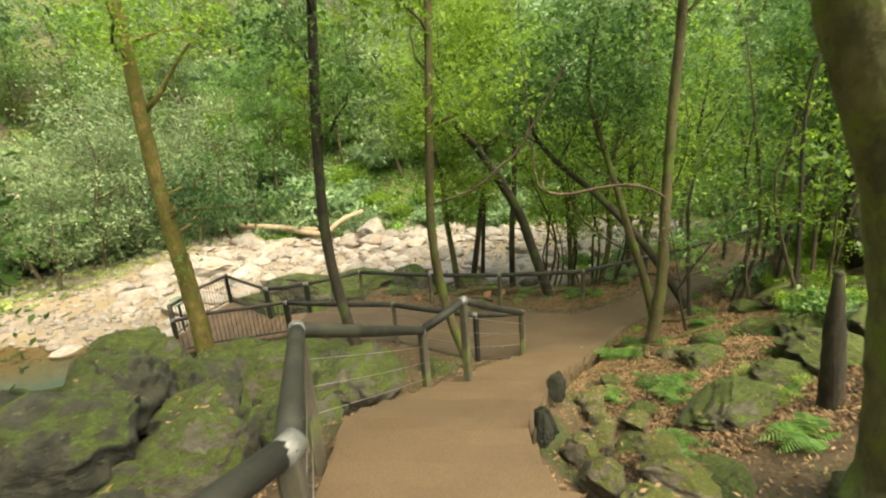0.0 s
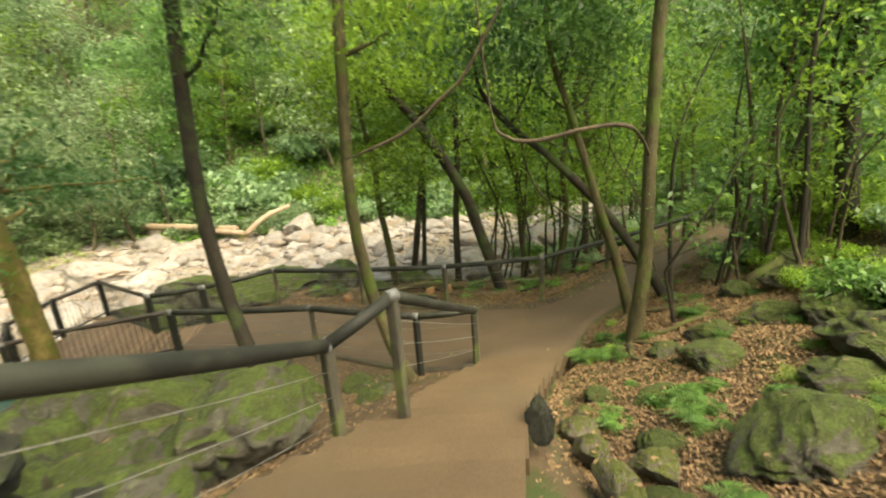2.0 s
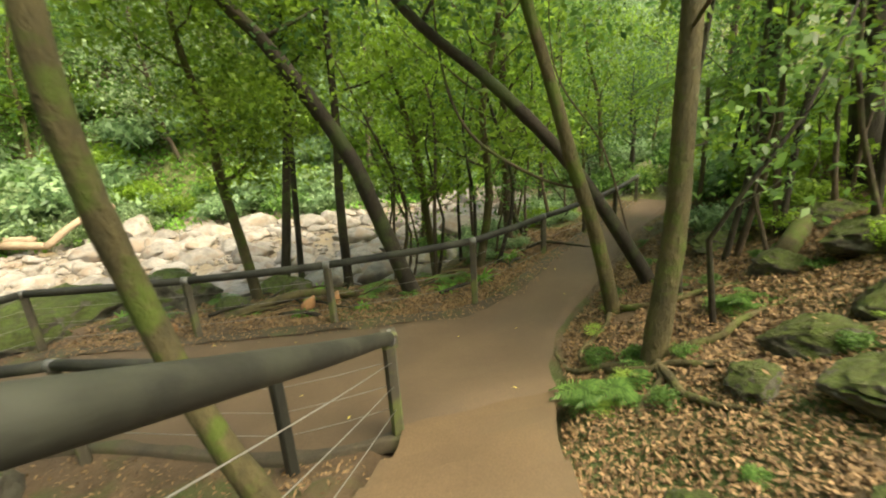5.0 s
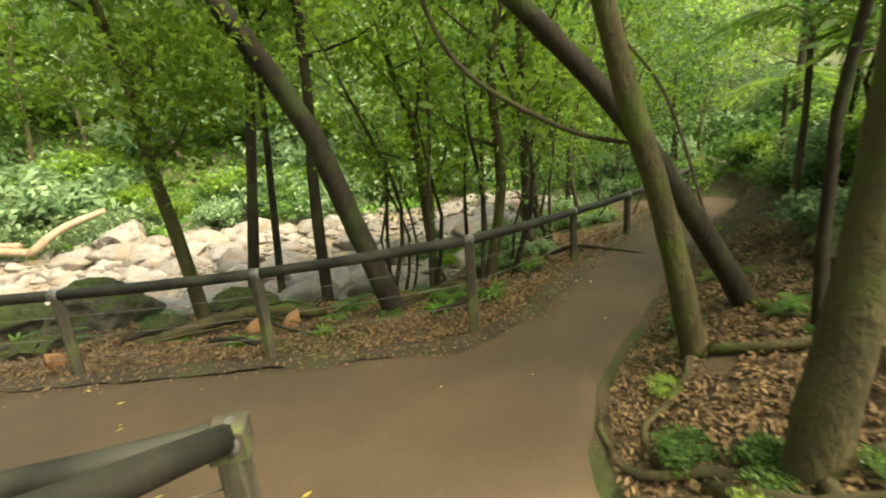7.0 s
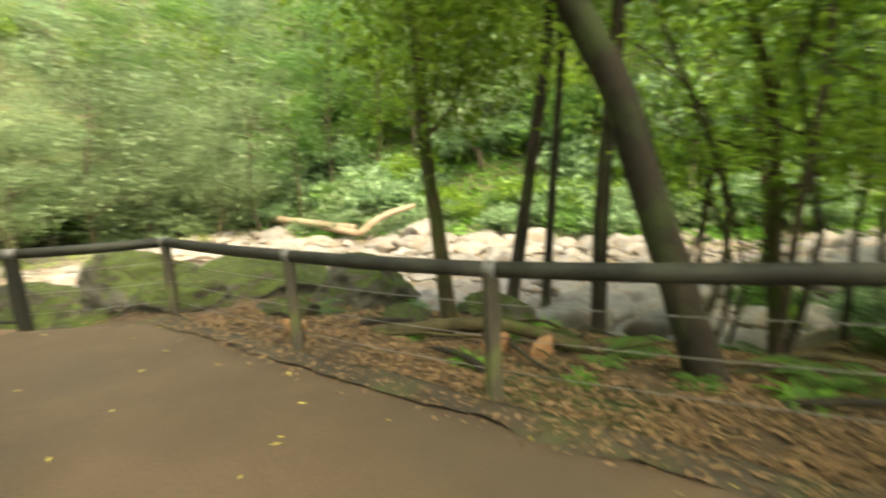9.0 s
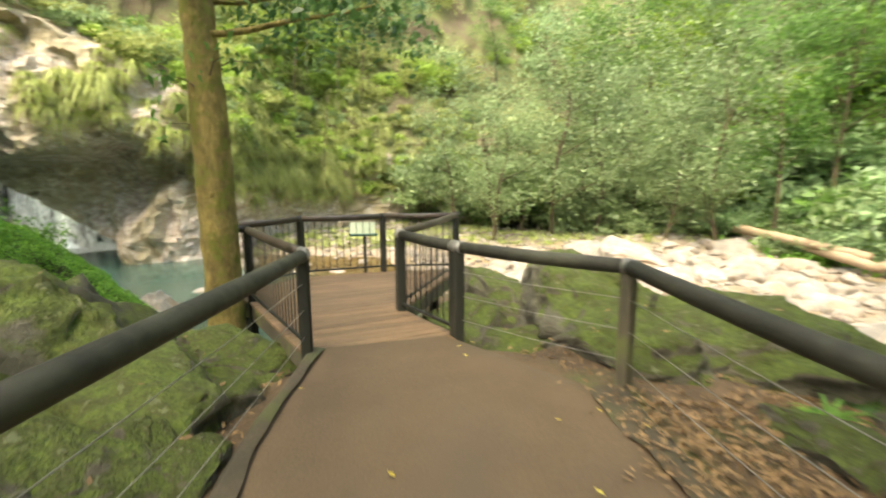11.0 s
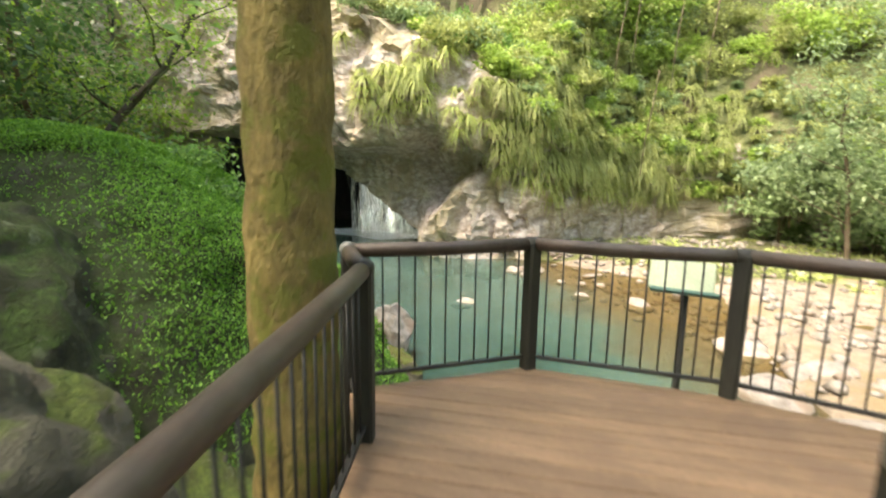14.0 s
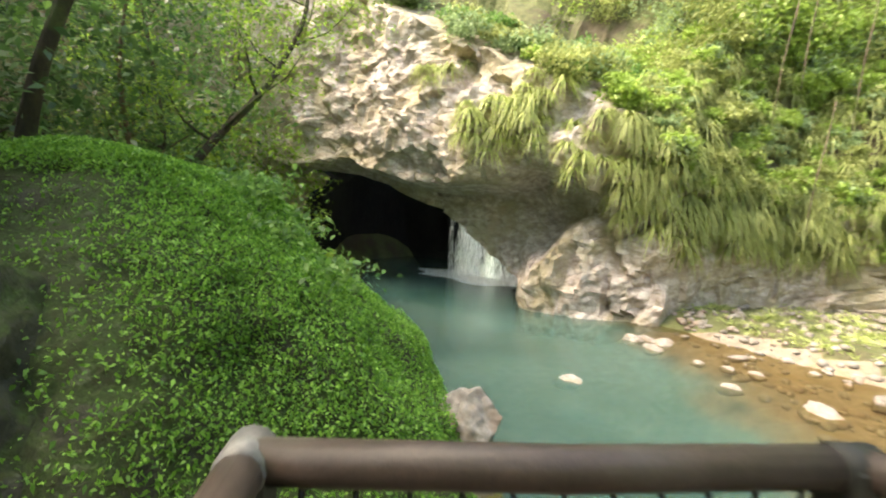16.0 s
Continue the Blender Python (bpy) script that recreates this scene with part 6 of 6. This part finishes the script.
for lab, pts, r, m in (("long bleached log lying across the creek", [(-24.5, 33.0, -0.9), (-18, 31.4, -1.1), (-11.5, 29.7, -1.3)], 0.24, M_LOG),
                       ("bleached driftwood log propped on boulders", [(-10.6, 28.6, -1.5), (-9.6, 29.4, -0.7), (-8.2, 30.4, -0.2)], 0.17, M_LOG),
                       ("bleached log on the creek bank", [(-14.5, 30.8, -1.4), (-10.8, 29.0, -1.5)], 0.22, M_LOG),
                       ("curved driftwood branch on mossy rocks", [(-4.6, 17.0, -1.3), (-3.2, 17.6, -1.1), (-2.0, 17.2, -1.25), (-0.6, 17.8, -1.3)], 0.06, M_DARKBARK),
                       ("rotting mossy log beside the rail", [(-0.6, 13.6, -0.25), (0.8, 13.9, -0.1), (2.0, 13.8, -0.25)], 0.09, M_MOSSBARK),
                       ("fallen mossy log on the slope", [(7.0, 8.8, 1.3), (8.6, 9.6, 1.6), (10.4, 10.0, 2.0)], 0.14, M_MOSSBARK),
                       ("fallen branch among leaves", [(4.5, 5.2, 1.45), (5.2, 5.6, 1.5), (6.2, 5.6, 1.75)], 0.06, M_DARKBARK)):
    tagged(new("log", tube_mesh("log", pts, [r, r * 0.95, r * 0.75], m, 10, 0.3, 0.04)), lab, "log")
for flat in ([(4.7, 8.3), (4.35, 8.55), (4.12, 8.95), (4.2, 9.5), (4.5, 9.9)], [(4.7, 8.2), (4.4, 7.8), (4.0, 7.6), (3.75, 7.2)], [(5.2, 9.7), (4.8, 9.45), (4.45, 9.2), (4.2, 8.8)], [(4.75, 8.25), (5.3, 7.9), (6.0, 7.95), (6.7, 7.6)], [(4.3, 8.5), (4.7, 7.7), (5.4, 7.3), (5.9, 6.8)], [(6.2, 10.2), (6.0, 9.5), (6.3, 8.8), (6.9, 8.4)], [(4.6, 8.1), (4.3, 7.2), (4.4, 6.4)], [(5.3, 9.6), (5.8, 9.0), (6.5, 8.9), (7.2, 9.2)]):
    pts, _ = spline([(x, yy, 0) for x, yy in flat], 0.2)
    pts = [(p[0] + rng.normal() * 0.025, p[1] + rng.normal() * 0.025, gz(p[0], p[1]) + 0.02 + 0.02 * math.sin(7 * u)) for u, p in enumerate(pts)]
    pts[-1] = (*pts[-1][:2], pts[-1][2] - 0.1)
    tagged(new("root", tube_mesh("root", pts, [0.05, 0.035, 0.016], M_MOSSBARK, 8, 0.1, 0.05)), "twisting mossy root lying over leaf litter", "root", "roots by the path")
chip = rock_mesh("wood_chunk", M_ORANGE, 31, 0.9, level=2)
for x, yy in ((-1.35, 13.0), (1.0, 13.6), (1.5, 13.7), (0.8, 14.2)):
    ob = new("wood_chunk", chip)
    ob.matrix_world = pose(x, yy, gz(x, yy) + 0.1, 20, 30, 50 * x) @ Matrix.Diagonal((0.16, 0.12, 0.2, 1))
    tagged(ob, "split orange chunk of rotten wood", "wood")

# ---- leaf litter ----
lx = np.concatenate([rng.uniform(2.6, 8.5, 70000), rng.uniform(-4.5, 12, 110000)])
ly = np.concatenate([rng.uniform(3.0, 12.5, 70000), rng.uniform(-2, 18, 110000)])
onp = corridor(lx, ly, PATH_S, PATH_N, 0.15)
ons = corridor(lx, ly, [(l, yy) for yy, l, r in STAIR_EDGES], [(r, yy) for yy, l, r in STAIR_EDGES], 0.05)
patch = wave_noise(lx, ly, 0.8)
keep = (onp < 0.5) & (ons < 0.5) & (patch > -0.75) & (ly < rail_line(lx) + 3.5) & (lx > -4.5)
lx, ly = lx[keep][:105000], ly[keep][:105000]
lz = ground_z(lx, ly) + rng.uniform(0.01, 0.05, len(lx))
tagged(new("leaf_litter", quads("leaf_litter", leaf_quads(np.stack([lx, ly, lz], -1), 0.058, 1.8, 0.4, 0.02), M_LITTER)), "dry brown fallen leaves covering the slope", "leaf litter", kind="stuff")
fx, fy = rng.uniform(-4.5, 6, 1500), rng.uniform(8.6, 13, 1500)
edge = corridor(fx, fy, PATH_S, PATH_N, 0.1)
keep = (edge > 0.9) & (rng.random(1500) < 0.045)
fx, fy = fx[keep], fy[keep]
tagged(new("fallen_leaves", quads("fallen_leaves", leaf_quads(np.stack([fx, fy, path_z(fx, fy) + 0.022], -1), 0.065, 9.0, 0.4, 0.0), M_YELLOWLEAF)), "scattered yellow leaves on the path", "fallen leaves", kind="stuff")

rock_leaves = []
for ob in list(scene.objects):
    if ob.type != "MESH" or ob.name.split(".")[0] not in ("boulder", "mossy_rock", "edge_stone", "creekside_rock"):
        continue
    for k in rng.integers(0, len(ob.data.vertices), 90):
        v = ob.data.vertices[int(k)]
        nz = (ob.matrix_world.to_3x3() @ v.normal).normalized().z
        if nz > 0.8 and rng.random() < 0.45:
            rock_leaves.append(np.array(ob.matrix_world @ v.co) + [0, 0, 0.012])
tagged(new("rock_litter", quads("rock_litter", leaf_quads(np.array(rock_leaves), 0.075, 4.0, 0.42, 0.03), M_LITTER)), "dry leaves lying on mossy boulders", "leaf litter", kind="stuff")

# ---- leafy twigs on the deck tree ----
deck_tree = bpy.data.objects["deck_tree"]
for dx, dy, dz, n in ((0.5, 0.25, 3.05, 26), (0.35, -0.4, 2.85, 24), (-0.2, 0.55, 3.15, 24), (0.1, -0.5, 2.35, 16)):
    a = np.array((-0.03, 0, dz + 1.0))
    b = np.array((dx, dy, dz + 1.2))
    twig = part("twig", tube_mesh("twig", [a, (a + b) / 2 + [0, 0, 0.1], b], [0.012, 0.008, 0.004], M_BARK, 5, 0.2), deck_tree)
    part("twig_leaves", quads("twig_leaves", leaf_quads(b + rng.normal(size=(n, 3)) * 0.13, 0.12, 0.4, 0.5, 0.4), M_LEAF), twig, "glossy green leaves")

for az, z0, reach, n in ((1.2, 4.6, 2.4, 5), (0.4, 5.2, 2.8, 6), (2.2, 5.0, 2.2, 5), (1.7, 5.6, 3.0, 6), (-0.5, 5.0, 2.2, 4)):
    lp = limb_path((-0.05, -0.1, z0), (math.cos(az), math.sin(az), 0.15), reach, 0.02)
    bough = part("limb", tube_mesh("limb", lp, [0.05, 0.03, 0.01], M_OLDBARK, 7, 0.3), deck_tree)
    tips = [lp[k] + rng.normal(size=3) * [0.25, 0.25, 0.15] for k in (2, 3, 4) for _ in range(n)]
    part("bough_leaves", quads("bough_leaves", crown_leaves(tips, 26, 0.28, 0.13, 0.8, 0.5), M_DARKLEAF), bough, "glossy dark green leaves")

# ---- green ground cover on the far bank ----
hx, hy = rng.uniform(-24, 16, 26000), rng.uniform(30, 44, 26000)
keep = (wave_noise(hx, hy, 0.5) > -0.1) | (hy > 34)
hx, hy = hx[keep], hy[keep]
tagged(new("bank_herbs", quads("bank_herbs", leaf_quads(np.stack([hx, hy, ground_z(hx, hy) + rng.uniform(0.02, 0.5, len(hx))], -1), 0.3, 1.2, 0.5, 0.2), M_IVY)), "bright green low plants along the far bank", "plants", kind="stuff")
kx, ky_ = rng.uniform(-32, -19, 16000), rng.uniform(8, 31, 16000)
keep = (wave_noise(kx, ky_, 0.55) > 0.0) & (kx < np.interp(ky_, [6.5, 12.5, 20, 34], [-25.5, -23, -20.5, -18])) & (ground_z(kx, ky_) < -1.0)
kx, ky_ = kx[keep], ky_[keep]
tagged(new("bank_turf", quads("bank_turf", leaf_quads(np.stack([kx, ky_, ground_z(kx, ky_) + rng.uniform(0.02, 0.18, len(kx))], -1), 0.2, 0.5, 0.22, 0.1), M_GRASS)), "patchy pale green grass on the gravel bank", "grass", kind="stuff")

# ---- pale stems and roots hanging on the valley side ----
for yy, xo, top, low in ((10.9, -27.8, 12.5, 6.4), (10.2, -27.6, 11.0, 5.4), (12.6, -29.4, 12.0, 5.2), (11.6, -28.8, 6.4, 1.5), (14.2, -31.2, 12.0, 5.0)):
    pts = [(xo - 0.9, yy + 0.5, top), (xo - 0.3, yy + 0.32, (top * 2 + low) / 3), (xo + 0.1, yy + 0.1, (top + 2 * low) / 3), (xo + 0.3, yy, low)]
    tagged(new("hanging_root", tube_mesh("hanging_root", pts, [0.03, 0.026, 0.014], M_BARK, 6, 0.3, 0.1)), "pale bare stem hanging down the valley side", "root", "hanging roots")

# ---- more litter under the creek-side rail ----
ux, uy = rng.uniform(-3, 8, 40000), rng.uniform(11.4, 17, 40000)
keep = (uy > rail_line(ux) - 0.1) & (uy < rail_line(ux) + 3.2) & (wave_noise(ux, uy, 1.3) > -0.4) & (corridor(ux, uy, PATH_S, PATH_N, 0.1) < 0.5)
ux, uy = ux[keep][:14000], uy[keep][:14000]
tagged(new("bank_litter", quads("bank_litter", leaf_quads(np.stack([ux, uy, ground_z(ux, uy) + rng.uniform(0.01, 0.05, len(ux))], -1), 0.075, 1.8, 0.4, 0.02), M_LITTER)), "dry brown fallen leaves along the creek bank", "leaf litter", kind="stuff")

# leaves blown over the edge of the path, twigs and low plants on the bank
ec, _ = spline([(x, yy, 0) for x, yy in PATH_N[1:]], 0.05)
ec = ec[rng.integers(0, len(ec), 2600)] + rng.normal(size=(2600, 3)) * [0.12, 0.14, 0]
ec[:, 2] = path_z(ec[:, 0], ec[:, 1]) + 0.03
tagged(new("edge_litter", quads("edge_litter", leaf_quads(ec, 0.06, 4.0, 0.4, 0.02), M_LITTER)), "brown leaves blown along the edge of the path", "leaf litter", kind="stuff")
for i in range(26):
    x = float(rng.uniform(-3.5, 6.5))
    yy = float(rail_line(x)) + float(rng.uniform(0.4, 3.4))
    a, ln = float(rng.uniform(0, 6.3)), float(rng.uniform(0.5, 1.9))
    pts = [(x + math.cos(a + 0.25 * u) * ln * u, yy + math.sin(a + 0.25 * u) * ln * u, 0) for u in (0, 0.35, 0.7, 1.0)]
    pts = [(p[0], p[1], gz(p[0], p[1]) + 0.04 + 0.08 * u) for u, p in zip((0, 1.2, 0.6, 0), pts)]
    r = float(rng.uniform(0.012, 0.045))
    tagged(new("fallen_branch", tube_mesh("fallen_branch", pts, [r, r * 0.8, r * 0.3], M_DARKBARK if i % 3 else M_MOSSBARK, 7, 0.15, 0.08)), "dead branch lying on the leafy creek bank", "branch", "fallen branches")
for i in range(22):
    x = float(rng.uniform(-3.5, 7))
    yy = float(rail_line(x)) + float(rng.uniform(0.7, 3.6))
    ob = new("fern", FERN if i % 2 else TUFT[1])
    sz = float(rng.uniform(0.35, 0.75))
    ob.matrix_world = pose(x, yy, gz(x, yy), 0, 0, 70 * i) @ Matrix.Diagonal((sz, sz, sz, 1))
    tagged(ob, "low green fern on the creek bank", "fern", "ground ferns")

# ---- broad-leaved palm by the bend ----


def palm(x, yy, h, s):
    t = thing("palm", "young palm with broad bright green fronds", "palm", "palms", (x, yy, gz(x, yy)))
    part("trunk", tube_mesh("trunk", [(0, 0, -0.1), (0.05, 0, h * 0.5), (0.02, 0.03, h)], [0.05, 0.045, 0.04], M_BARK, 8, 0.3), t)
    for k in range(9):
        a = 2.399 * k
        d, sd = np.array([math.cos(a), math.sin(a), 0]), np.array([-math.sin(a), math.cos(a), 0])
        ln, up = s * rng.uniform(0.8, 1.15), rng.uniform(0.35, 1.0)
        pts = [np.array([0.02, 0.03, h]) + d * ln * u + np.array([0, 0, ln * (up * u - 0.85 * u * u)]) for u in np.linspace(0, 1, 8)]
        fr = part("frond", tube_mesh("frond", pts, [0.012, 0.006], M_LIME, 5, 0.2), t)
        q = []
        for u in range(1, 7):
            for side in (-1, 1):
                w = 0.34 * s * math.sin(math.pi * (u / 7.5 + 0.1))
                for e in (0.0, 0.5):
                    c = pts[u] * (1 - e) + pts[u + 1] * e
                    tip = c + side * sd * w + d * 0.16 * s - np.array([0, 0, 0.10 * s])
                    q.append([c - d * 0.035, c + d * 0.035, tip + d * 0.02, tip - d * 0.02])
        part("leaf_blade", quads("leaf_blade", np.array(q), M_LIME), fr)


palm(8.9, 12.2, 2.6, 1.3)
palm(9.8, 11.4, 1.6, 1.1)
palm(11.2, 14.6, 2.0, 1.2)
